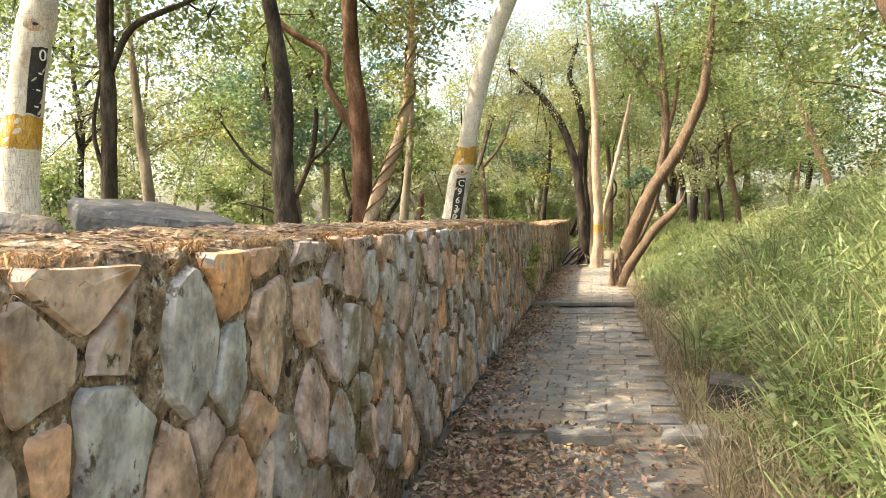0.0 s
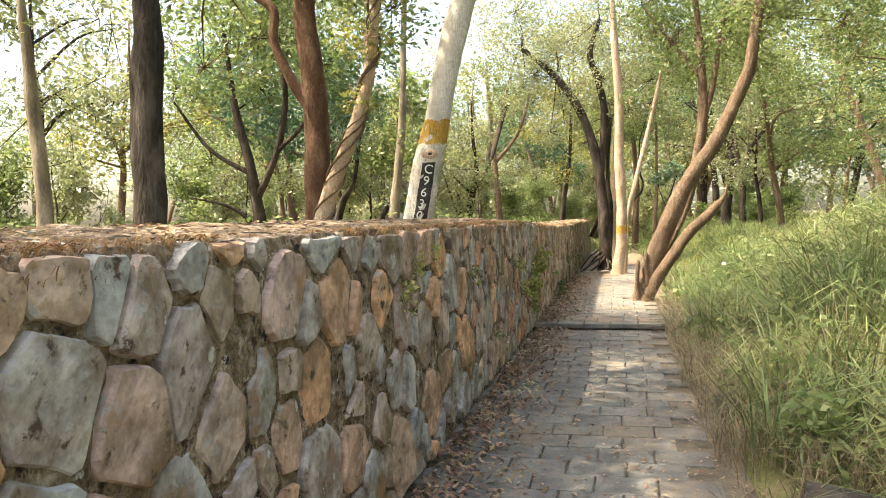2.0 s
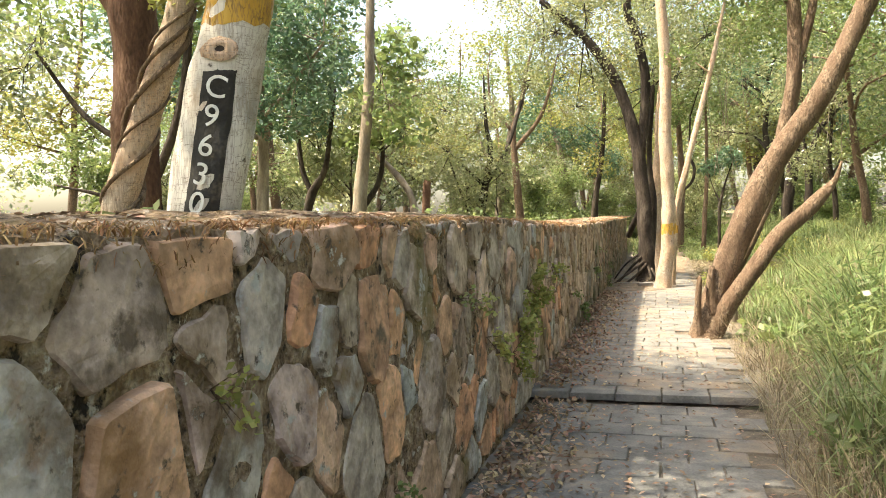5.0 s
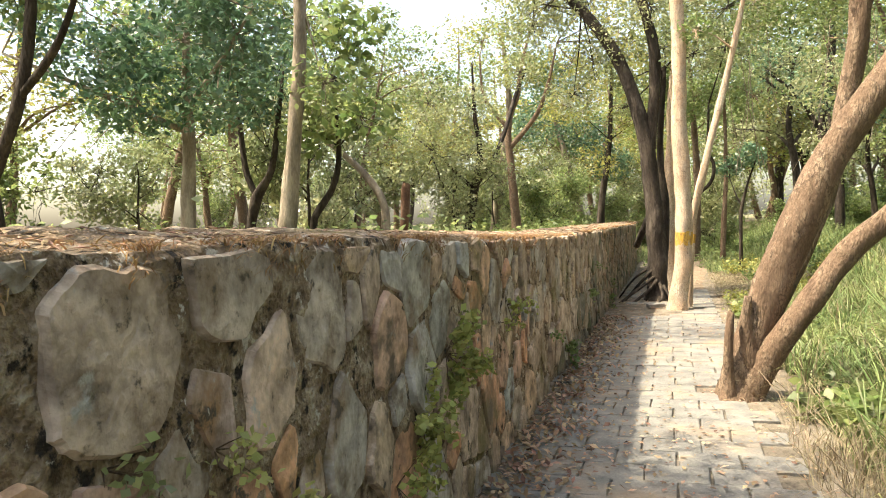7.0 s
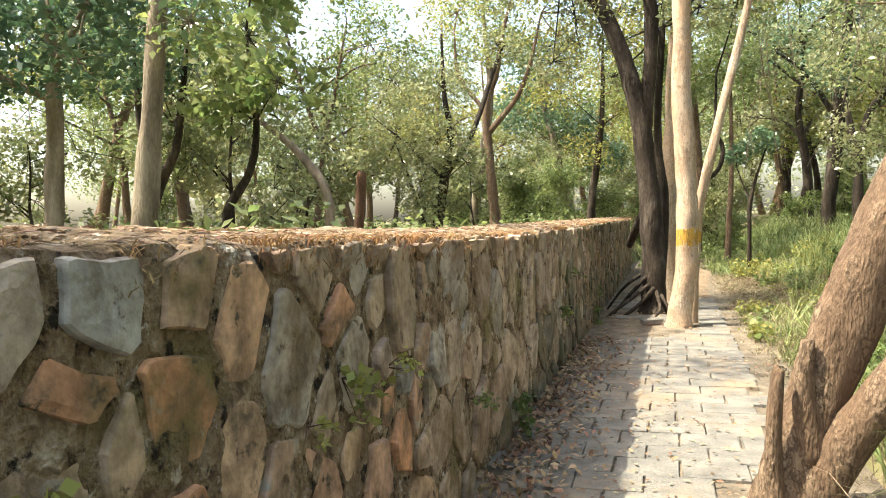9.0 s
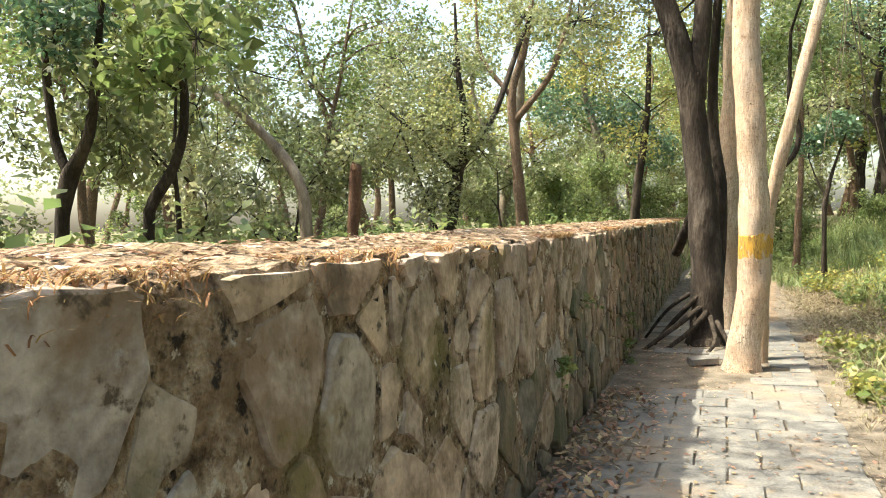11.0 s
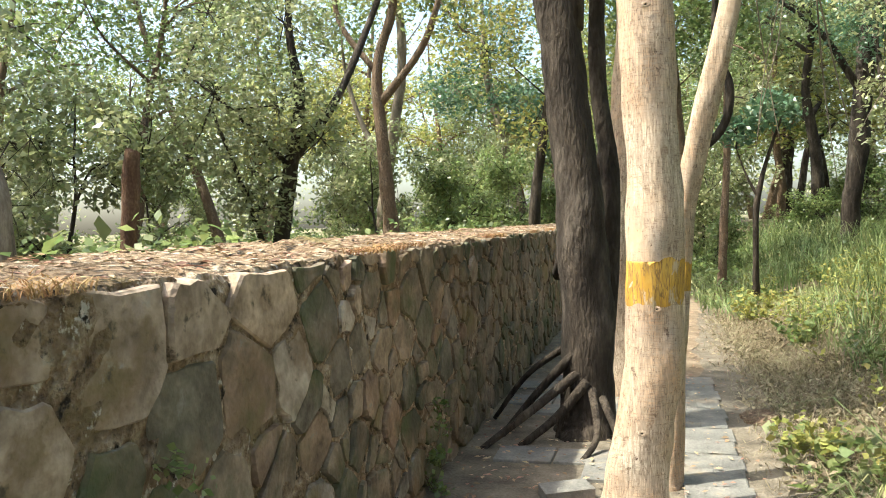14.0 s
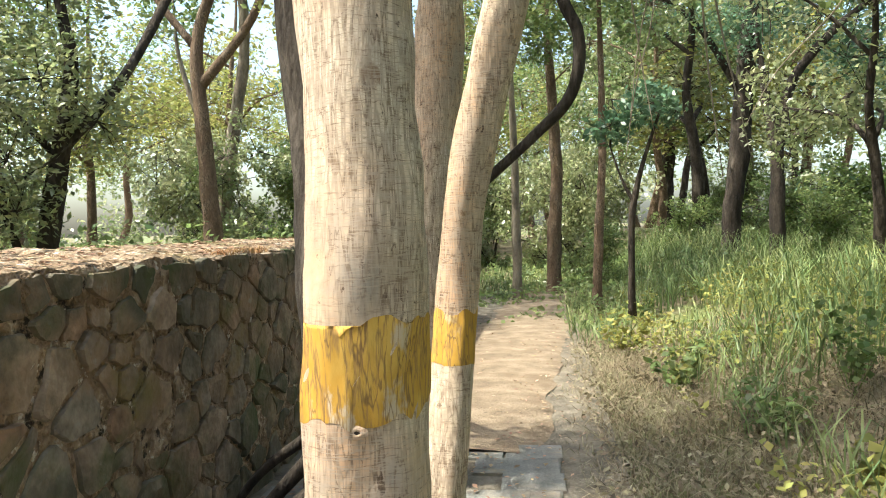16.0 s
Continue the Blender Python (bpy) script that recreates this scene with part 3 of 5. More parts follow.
def paver_mesh(w, d, rng):
    h, b = 0.06, 0.005
    verts = []
    for z, s in ((-h, 0), (-b, 0), (0, b)):
        for sx, sy in ((-1, -1), (1, -1), (1, 1), (-1, 1)):
            verts.append((sx * (w / 2 - s) + rng.normal(0, 0.003), sy * (d / 2 - s) + rng.normal(0, 0.003), z + rng.normal(0, 0.0015)))
    faces = []
    for k in range(2):
        for i in range(4):
            j = (i + 1) % 4
            faces.append((k * 4 + i, k * 4 + j, (k + 1) * 4 + j, (k + 1) * 4 + i))
    faces.append((8, 9, 10, 11))
    return mesh_from("paving_block", verts, faces, M_PAVER)


# ---- trees ----
def tree_root(base, label, category="tree", name="tree", group=""):
    root = new(name)
    root.location = base
    root.empty_display_size = 0.3
    return tagged(root, label, category, group)


def shift(points, base):
    return [(x - base[0], y - base[1], z - base[2], r) for x, y, z, r in points]


def crown_points(clumps, count, rng, spread=(1, 1, 0.75)):
    """Leaf places round clump centres (x, y, z, radius), thinner inside."""
    w = np.array([c[3] ** 2 for c in clumps])
    pick = rng.choice(len(clumps), count, p=w / w.sum())
    c = np.array(clumps, float)[pick]
    d = rng.normal(0, 1, (count, 3))
    d /= np.linalg.norm(d, axis=1, keepdims=True)
    r = rng.uniform(0.15, 1, count)[:, None] ** 0.55
    pts = c[:, :3] + d * r * c[:, 3:4] * np.array(spread)
    # break the mass into sprays with gaps
    keep = np.array([noise.noise(Vector(p * 1.1)) + 0.5 * noise.noise(Vector(p * 3.1)) > -0.22 for p in pts])
    return pts[keep]


def twigs_mesh(pairs, material, name="twigs"):
    """Thin three-sided twigs between pairs of points."""
    verts, faces = [], []
    for a, b, r in pairs:
        a, b = Vector(a), Vector(b)
        d = (b - a).normalized()
        s = d.cross(Vector((0.3, 0.5, 0.8))).normalized()
        u = d.cross(s)
        mid = (a + b) / 2 + Vector((noise.noise(a), noise.noise(b), noise.noise(a + b))) * (b - a).length * 0.15
        o = len(verts)
        for c, rr in ((a, r), (mid, r * 0.7), (b, r * 0.25)):
            for k in range(3):
                an = 2.094 * k
                verts.append(c + (s * math.cos(an) + u * math.sin(an)) * rr)
        for q in (0, 3):
            for k in range(3):
                j = (k + 1) % 3
                faces.append((o + q + k, o + q + j, o + q + 3 + j, o + q + 3 + k))
    return mesh_from(name, verts, faces, material, True)


def hero_tree(label, stems, bark, leaf, clumps, leaf_count, leaf_size, seed, stem_sides=12, twig=True, bark_list=None):
    """A tree from its stems (the first is the trunk) and the clumps of its crown, in world places."""
    rng = np.random.default_rng(seed)
    base = stems[0][0][:3]
    root = tree_root(base, label)
    for i, st in enumerate(stems):
        b = bark_list[i] if bark_list else bark
        put("trunk" if i == 0 else "limb", tube(shift(st, base), b, stem_sides if st[0][3] > 0.05 else 7, 9 if i == 0 else 6, 0.11, "stem", 0.35 if i == 0 else 0.0), root)
    if clumps:
        cl = [(x - base[0], y - base[1], z - base[2], r) for x, y, z, r in clumps]
        pts = crown_points(cl, int(min(leaf_count, 2400 * sum(c[3] ** 2 for c in cl))), rng)
        put("crown", leaves_mesh("crown", pts, leaf_size, leaf, rng), root)
        if twig:
            ends = [Vector(p[:3]) for st in stems for p in shift(st, base)[-2:]]
            pairs = []
            for c in cl:
                cv = Vector(c[:3])
                e = min(ends, key=lambda q: (q - cv).length)
                pairs.append((e, cv, 0.022))
                for k in range(9):
                    d = Vector(rng.normal(0, 1, 3)).normalized() * c[3] * 0.9
                    pairs.append((cv - d * 0.2, cv + d, 0.008))
            tagged(put("twig_spray", twigs_mesh(pairs, bark, "twig_spray"), root), kind="stuff")
    return root


def wild_tree(seed, height, bark, leaf, leaf_count, leaf_size, spread, low, label, lean=0.15, trunk_r=0.10, fork=3):
    """A woodland tree of its own random growth, built about the origin."""
    rng = np.random.default_rng(seed)
    root = tree_root((0, 0, 0), label)
    lx, ly = rng.normal(0, lean, 2)
    top = height * 0.8
    trunk = []
    for k in range(7):
        s = k / 6
        trunk.append((lx * s * height * 0.5 + 0.12 * noise.noise(Vector((seed, s * 3, 0))) * height * 0.3, ly * s * height * 0.5 + 0.12 * noise.noise(Vector((seed, s * 3, 9))) * height * 0.3, s * top - 0.15 * (k == 0), trunk_r * (1 - 0.8 * s)))
    put("trunk", tube(trunk, bark, 9, 3, 0.1, "stem", 0.3), root)
    clumps, pairs = [], []
    for k in range(fork + 3):
        s = rng.uniform(low, 0.85)
        i = min(int(s * 6), 5)
        a = np.array(trunk[i][:3]) + (np.array(trunk[i + 1][:3]) - np.array(trunk[i][:3])) * (s * 6 - i)
        an = rng.uniform(0, 6.28)
        ln = spread * rng.uniform(0.5, 1.0)
        rise = rng.uniform(0.2, 0.9) * ln
        mid = a + np.array([math.cos(an) * ln * 0.5, math.sin(an) * ln * 0.5, rise * 0.7])
        end = a + np.array([math.cos(an + 0.4) * ln, math.sin(an + 0.4) * ln, rise])
        r = trunk_r * (1 - 0.75 * s) * 0.6
        put("limb", tube([(*a, r), (*mid, r * 0.65), (*end, r * 0.25)], bark, 6, 3, 0.1, "limb"), root)
        for c in (mid, end):
            clumps.append((*(c + rng.normal(0, 0.15, 3)), spread * rng.uniform(0.28, 0.5)))
        for q in range(3):
            off = rng.normal(0, spread * 0.35, 3)
            clumps.append((*(end + off), spread * rng.uniform(0.2, 0.38)))
            pairs.append((end, end + off, 0.012))
    clumps.append((*trunk[-1][:3], spread * 0.5))
    for c in clumps:
        for k in range(5):
            d = rng.normal(0, 1, 3) * c[3] * 0.5
            pairs.append((np.array(c[:3]), np.array(c[:3]) + d, 0.007))
    pts = crown_points(clumps, leaf_count, rng)
    put("crown", leaves_mesh("crown", pts, leaf_size, leaf, rng), root)
    tagged(put("twig_spray", twigs_mesh(pairs, bark, "twig_spray"), root), kind="stuff")
    return root


def knot(tree, stem, z, an, r):
    """A raised, dark-eyed branch scar on a stem."""
    base = stem[0]
    pts = spline(local(stem, base), 8)
    c = [np.interp(z - base[2], pts[:, 2], pts[:, q]) for q in (0, 1, 3)]
    verts, faces = [], []
    for k, (rad, out) in enumerate(((1.6, -0.12), (1.0, 0.14), (0.55, 0.15), (0.4, 0.03), (0.05, -0.03))):
        for q in range(12):
            a = 2 * math.pi * q / 12
            w = 1 + 0.25 * noise.noise(Vector((math.cos(a), math.sin(a), z * 7)))
            verts.append((out * r, math.cos(a) * rad * r * w * 1.3, math.sin(a) * rad * r * w * 0.8))
    for k in range(4):
        for q in range(12):
            j = (q + 1) % 12
            faces.append((k * 12 + q, k * 12 + j, (k + 1) * 12 + j, (k + 1) * 12 + q))
    faces.append(tuple(48 + q for q in range(12)))
    me = mesh_from("knot", verts, faces, M_BARK_PALE, True)
    me.materials.append(M_BARK_DARK)
    for p in me.polygons:
        if p.index >= 36:
            p.material_index = 1
    ob = put("knot", me, tree, "dark-eyed branch scar")
    ob.matrix_basis = pose(c[0] + math.cos(an) * c[2] * 0.97, c[1] + math.sin(an) * c[2] * 0.97, z - base[2], 0, 0, math.degrees(an))


def local(stem, base):
    return [(a - base[0], b - base[1], c - base[2], d) for a, b, c, d in stem]


def band_mesh(trunk, z0, z1, material, name, facing=None, width=0.5):
    """A painted band or patch: the stem's own skin between two heights, lifted a little, with ragged edges."""
    bm = bmesh.new()
    bm.from_mesh(trunk.data)
    for z, out in ((z0, -1), (z1, 1)):
        bmesh.ops.bisect_plane(bm, geom=bm.verts[:] + bm.edges[:] + bm.faces[:], plane_co=(0, 0, z), plane_no=(0, 0, out), clear_outer=True)
    if facing is not None:
        c = sum((v.co for v in bm.verts), Vector()) / len(bm.verts)
        side = Vector((-math.sin(facing), math.cos(facing), 0))
        r = max((v.co.xy - c.xy).length for v in bm.verts)
        cz0, cz1 = [sum((v.co for v in bm.verts if abs(v.co.z - z) < 0.01), Vector()) / max(1, sum(abs(v.co.z - z) < 0.01 for v in bm.verts)) for z in (z0, z1)]
        axis = (cz1 - cz0).normalized()
        nrm = axis.cross(side).cross(axis).normalized()
        for sgn in (-1, 1):
            bmesh.ops.bisect_plane(bm, geom=bm.verts[:] + bm.edges[:] + bm.faces[:], plane_co=cz0 + nrm * sgn * r * width, plane_no=nrm * sgn, clear_outer=True)
        front = Vector((math.cos(facing), math.sin(facing), 0))
        bm.normal_update()
        bmesh.ops.delete(bm, geom=[f for f in bm.faces if f.normal.dot(front) < 0.1], context="FACES")
    bmesh.ops.subdivide_edges(bm, edges=bm.edges[:], cuts=2, use_grid_fill=True)
    bm.normal_update()
    for v in bm.verts:
        edge = any(e.is_boundary for e in v.link_edges)
        rag = 0.035 * noise.noise(v.co * 9) + 0.02 * noise.noise(v.co * 30) if edge else 0
        v.co = v.co + v.normal * 0.0015 + Vector((0, 0, rag))
    me = bpy.data.meshes.new(name)
    bm.to_mesh(me)
    bm.free()
    me.materials.clear()
    me.materials.append(material)
    return me


build_wall()
build_path()
build_track()

# ---- trees beside the path and behind the wall ----
A_STEM = [(-4.25, 5.2, 0.7, 0.17), (-4.27, 5.2, 1.61, 0.15), (-4.19, 5.2, 2.28, 0.14), (-4.05, 5.2, 2.96, 0.13), (-3.94, 5.2, 3.44, 0.12), (-3.7, 5.4, 6.0, 0.08), (-3.6, 5.6, 8.5, 0.04)]
# unseen clumps in this crown are added to shade the path and rock slab
tree_a = hero_tree("leaning pale eucalyptus with a yellow paint band and painted marks", [A_STEM, [(-3.8, 5.3, 5.0, 0.05), (-3.2, 4.8, 6.0, 0.03), (-2.6, 4.6, 6.8, 0.015)]], M_BARK_WHITE, M_LEAF_GREEN,
                   [(-3.6, 5.5, 7.4, 1.3), (-2.7, 4.6, 6.8, 1.2), (-4.6, 6.3, 6.9, 1.3), (-3.2, 3.4, 6.6, 1.2), (-3.6, 5.5, 8.8, 1.2), (-4.4, 2.2, 7.2, 1.3), (-3.8, 0.5, 7.2, 1.4), (-3.6, 2.8, 6.6, 1.3), (-3.9, 4.4, 7.6, 1.4), (-5.2, 2.9, 6.6, 1.3), (-4.4, 3.1, 5.2, 0.9)], 16000, 0.13, 101)
B_STEM = [(-5.7, 8.5, 0.7, 0.10), (-5.71, 8.5, 1.67, 0.092), (-5.67, 8.5, 3.01, 0.09), (-5.69, 8.5, 3.82, 0.079), (-5.65, 8.5, 4.74, 0.065), (-5.6, 8.6, 6.5, 0.03)]
hero_tree("slim dark-barked tree with a climbing vine stem", [B_STEM, [(-5.65, 8.5, 3.3, 0.04), (-5.31, 8.5, 3.86, 0.04), (-4.61, 8.5, 4.1, 0.03), (-3.97, 8.5, 4.33, 0.018)],
          [(-5.66, 8.45, 2.0, 0.03), (-5.80, 8.45, 2.4, 0.027), (-5.84, 8.45, 2.75, 0.025), (-5.70, 8.45, 3.4, 0.02)], [(-5.6, 8.5, 3.5, 0.03), (-5.5, 8.4, 4.2, 0.025), (-5.45, 8.4, 5.2, 0.015)]], M_BARK_DARK, M_LEAF_GREEN,
          [(-5.6, 8.6, 6.2, 1.2), (-4.2, 8.3, 5.0, 0.9), (-6.4, 8.0, 5.2, 1.0), (-4.6, 9.2, 6.0, 1.1), (-6.7, 9.0, 6.4, 1.2), (-5.2, 8.2, 4.5, 0.6), (-6.6, 8.2, 4.3, 0.6), (-6.0, 9.2, 3.9, 0.8), (-4.8, 9.4, 4.2, 0.7), (-7.2, 9.6, 4.0, 0.9)], 12000, 0.10, 102)
hero_tree("thin grey leaning tree trunk behind the wall", [[(-6.7, 11.0, 0.8, 0.10), (-6.73, 11.0, 2.13, 0.087), (-6.82, 11.0, 2.92, 0.079), (-6.88, 11.0, 3.78, 0.063), (-6.95, 11.0, 4.81, 0.047), (-6.9, 11, 6.5, 0.02)]], M_BARK_GREY, M_LEAF_GREEN,
          [(-6.9, 11.0, 6.4, 1.1), (-7.5, 11.6, 5.6, 0.9), (-6.2, 10.6, 6.9, 1.0)], 3500, 0.12, 103)
D_STEM = [(-3.24, 7.86, 0.7, 0.13), (-3.24, 7.86, 1.48, 0.112), (-3.23, 7.86, 2.31, 0.11), (-3.22, 7.86, 2.62, 0.12), (-3.20, 7.86, 2.97, 0.09), (-3.3, 7.86, 3.74, 0.079), (-3.35, 7.86, 4.21, 0.068), (-3.4, 8.0, 6.2, 0.03)]
# the high clumps hang out of view, added for shade on the path
hero_tree("upright tree with black charred bark and a knot", [D_STEM, [(-3.35, 7.9, 4.4, 0.04), (-2.7, 7.6, 5.2, 0.025), (-2.2, 7.5, 5.8, 0.012)]], M_BARK_DARK, M_LEAF_GREEN,
          [(-3.4, 8.0, 6.0, 1.3), (-2.3, 7.5, 6.0, 1.1), (-4.2, 7.3, 5.6, 1.0), (-3.2, 6.6, 6.3, 1.2), (-2.7, 8.9, 6.3, 1.2), (-3.4, 8, 7.2, 1.2), (-3.8, 8.3, 4.4, 0.5), (-2.8, 8.1, 4.8, 0.5), (-3.6, 6.4, 7.4, 1.5), (-4.0, 9.2, 7.2, 1.4), (-3.4, 7.6, 6.4, 1.3)], 13000, 0.11, 104)
# clumps near z 7 are unseen, put there to shade the path
hero_tree("red-brown tree with a crooked side branch and hanging vines", [
    [(-3.7, 12.18, 0.7, 0.19), (-3.7, 12.18, 1.53, 0.155), (-3.66, 12.18, 2.79, 0.158), (-3.78, 12.18, 4.15, 0.14), (-3.78, 12.18, 5.22, 0.12), (-3.7, 12.3, 7.0, 0.05)],
    [(-3.68, 12.15, 2.85, 0.08), (-4.02, 12.18, 3.35, 0.066), (-4.21, 12.18, 3.81, 0.061), (-4.22, 12.18, 4.22, 0.061), (-4.74, 12.18, 4.57, 0.053), (-5.07, 12.18, 4.92, 0.044), (-5.24, 12.18, 5.52, 0.031)]], M_BARK_RED, M_LEAF_GREEN,
    [(-3.7, 12.3, 6.6, 1.3), (-5.2, 12.2, 5.9, 1.1), (-3.0, 11.8, 6.2, 1.2), (-4.3, 12.8, 7.2, 1.3), (-3.3, 10.9, 6.9, 1.3), (-5.8, 12.6, 4.6, 0.7), (-3.2, 12.5, 4.7, 0.6), (-4.6, 12.7, 5.0, 0.6), (-3.4, 12.4, 5.6, 0.8), (-3.8, 10.8, 7.6, 1.4), (-3.9, 11.8, 7.0, 1.4), (-4.7, 12.8, 4.0, 0.8), (-2.9, 13.0, 4.3, 0.8), (-2.2, 12.6, 5.0, 0.9), (-5.6, 12.9, 3.7, 0.7), (-4.2, 13.2, 4.9, 0.9)], 19000, 0.10, 105)
F_STEM = [(-3.55, 11.56, 0.7, 0.12), (-3.39, 11.56, 1.48, 0.098), (-3.16, 11.56, 2.1, 0.086), (-2.89, 11.56, 2.75, 0.078), (-2.7, 11.56, 3.52, 0.066), (-2.6, 11.5, 5.2, 0.03)]
def coil(stem, turns, z0, z1, phase, r, material):
    """A vine that winds round a stem."""
    pts = spline(stem, 8)
    line = []
    for k in range(turns * 7 + 1):
        z = z0 + (z1 - z0) * k / (turns * 7)
        c = [np.interp(z, pts[:, 2], pts[:, q]) for q in (0, 1, 3)]
        an = phase + k * 6.283 / 7
        line.append((c[0] + math.cos(an) * (c[2] * 1.12 + r), c[1] + math.sin(an) * (c[2] * 1.12 + r), z, r))
    return tube(line, material, 5, 2, 0.05, "vine")


vined = hero_tree("pale leaning trunk wound with climbing vines", [F_STEM], M_BARK_PALE, M_LEAF_YELLOW, [(-2.75, 11.5, 3.6, 0.45), (-2.65, 11.5, 4.3, 0.6), (-2.9, 11.6, 2.9, 0.28), (-2.4, 11.3, 5.0, 0.7)], 2600, 0.075, 106)
for ph, n_t, rr in ((0.0, 4, 0.014), (2.0, 5, 0.010), (4.1, 3, 0.018)):
    put("vine", coil([(a + 3.55, b - 11.56, c - 0.7, d) for a, b, c, d in F_STEM], n_t, 0.5, 3.4, ph, rr, M_BARK_BROWN), vined, "brown climbing vine")
G_STEM = [(-1.98, 10.09, 0.7, 0.16), (-1.84, 10.09, 1.49, 0.134), (-1.65, 10.09, 2.29, 0.128), (-1.46, 10.09, 3.15, 0.116), (-1.19, 10.09, 3.92, 0.102), (-0.95, 10.09, 4.54, 0.094), (-0.5, 10.2, 6.6, 0.05)]
tree_g = hero_tree("leaning pale tree with a yellow band and painted numbers", [G_STEM, [(-0.9, 10.1, 4.9, 0.05), (-1.4, 9.7, 5.8, 0.03), (-1.7, 9.4, 6.4, 0.012)]], M_BARK_WHITE, M_LEAF_GREEN,
                   [(-0.5, 10.2, 6.6, 1.2), (-1.6, 9.5, 6.4, 1.2), (-2.2, 10.8, 6.8, 1.2), (0.4, 10.8, 6.9, 1.2), (-1.1, 8.6, 7.0, 1.2)], 12000, 0.11, 107)


def painted(tree, stem, z0, z1, text_z0, text_z1, facing, text, size, slant):
    """A yellow band, a black patch and white figures down the patch, on a stem."""
    base = stem[0]
    trunk = next(c for c in tree.children if c.name.startswith("trunk"))
    put("paint_band", band_mesh(trunk, z0 - base[2], z1 - base[2], M_BAND, "paint_band"), tree, "faded yellow paint band")
    if not text:
        return
    patch = put("paint_patch", band_mesh(trunk, text_z0 - base[2], text_z1 - base[2], M_BLACK, "paint_patch", facing, 0.30), tree, "black painted patch")
    pts = spline(local(stem, base), 8)
    n = len(text)
    for k, ch in enumerate(text):
        z = text_z1 - base[2] - (k + 0.6) * (text_z1 - text_z0) / (n + 0.2)
        c = [np.interp(z, pts[:, 2], pts[:, q]) for q in (0, 1, 3)]
        cu = bpy.data.curves.new("figure", "FONT")
        cu.body, cu.size, cu.extrude, cu.align_x, cu.align_y = ch, size, 0.002, "CENTER", "CENTER"
        cu.materials.append(M_WHITE)
        ob = put("figure", cu, patch, "white painted figure")
        d = c[2] * 1.04 + 0.010
        ob.matrix_basis = pose(c[0] + math.cos(facing) * d, c[1] + math.sin(facing) * d, z, 90, 0, math.degrees(facing) + 90) @ pose(0, 0, 0, 0, 0, slant)


painted(tree_g, G_STEM, 2.20, 2.42, 1.46, 2.02, -1.22, "C9630", 0.12, -14)
painted(tree_a, A_STEM, 2.12, 2.34, 2.35, 2.85, -0.35, "0---", 0.12, -8)

hero_tree("slender pale tree with a dark lower trunk", [[(-4.75, 18.96, 0.7, 0.125), (-4.69, 18.96, 1.47, 0.11), (-4.56, 18.96, 2.48, 0.096), (-4.44, 18.96, 3.57, 0.082), (-4.4, 18.96, 4.25, 0.076), (-4.3, 19, 7.0, 0.04)]], M_BARK_GREY, M_LEAF_GREEN,
          [(-4.1, 18.9, 3.2, 0.5), (-4.3, 19.0, 7.0, 1.2), (-5.4, 18.4, 6.2, 1.0)], 2600, 0.11, 108)
hero_tree("short grey trunk under a dark leafy crown", [[(-7.36, 20.8, 0.7, 0.125), (-7.36, 20.8, 1.51, 0.115), (-7.28, 20.8, 2.78, 0.1), (-7.29, 20.8, 3.74, 0.07), (-7.2, 20.8, 5.2, 0.03)],
          [(-7.28, 20.8, 3.0, 0.05), (-8.4, 20.2, 3.6, 0.04), (-9.6, 19.6, 4.2, 0.02)], [(-7.25, 20.8, 3.4, 0.05), (-6.3, 20.3, 4.0, 0.035), (-5.6, 19.9, 4.5, 0.015)]], M_BARK_GREY, M_LEAF_DARK,
          [(-7.2, 20.6, 4.4, 1.2), (-5.9, 20.0, 4.2, 1.0), (-8.4, 20.2, 4.2, 1.1), (-6.6, 19.6, 4.9, 1.1), (-7.6, 20.0, 3.4, 0.8), (-6.4, 20.2, 3.3, 0.7), (-8.8, 19.6, 5.0, 1.1), (-5.6, 20.1, 5.3, 0.9)], 11000, 0.13, 109)
hero_tree("forked dark shrub tree beyond the wall", [[(-7.25, 22.5, 0.8, 0.09), (-7.23, 22.5, 1.54, 0.08), (-7.1, 22.5, 2.03, 0.09), (-6.8, 22.5, 2.51, 0.062), (-6.66, 22.5, 3.19, 0.05), (-6.5, 22.5, 4.2, 0.02)],
          [(-7.1, 22.5, 2.03, 0.055), (-7.3, 22.5, 2.53, 0.053), (-7.38, 22.5, 3.33, 0.04), (-7.4, 22.5, 4.2, 0.015)]], M_BARK_DARK, M_LEAF_DARK, [(-6.6, 22.5, 4.2, 0.9), (-7.5, 22.6, 4.3, 0.9), (-7.0, 22.3, 3.6, 0.6)], 3200, 0.10, 110)
hero_tree("crooked sapling with large hanging leaves", [[(-6.05, 22.5, 0.8, 0.07), (-6.03, 22.5, 1.45, 0.062), (-5.97, 22.5, 1.7, 0.062), (-5.64, 22.5, 2.17, 0.053), (-5.51, 22.5, 2.83, 0.044), (-5.5, 22.3, 4.0, 0.02)]], M_BARK_DARK, M_LEAF_GREEN,
          [(-5.4, 22.2, 3.9, 0.8), (-4.8, 21.8, 3.2, 0.6), (-5.9, 22.3, 3.1, 0.6), (-5.2, 22.0, 4.6, 0.8)], 1500, 0.20, 111)
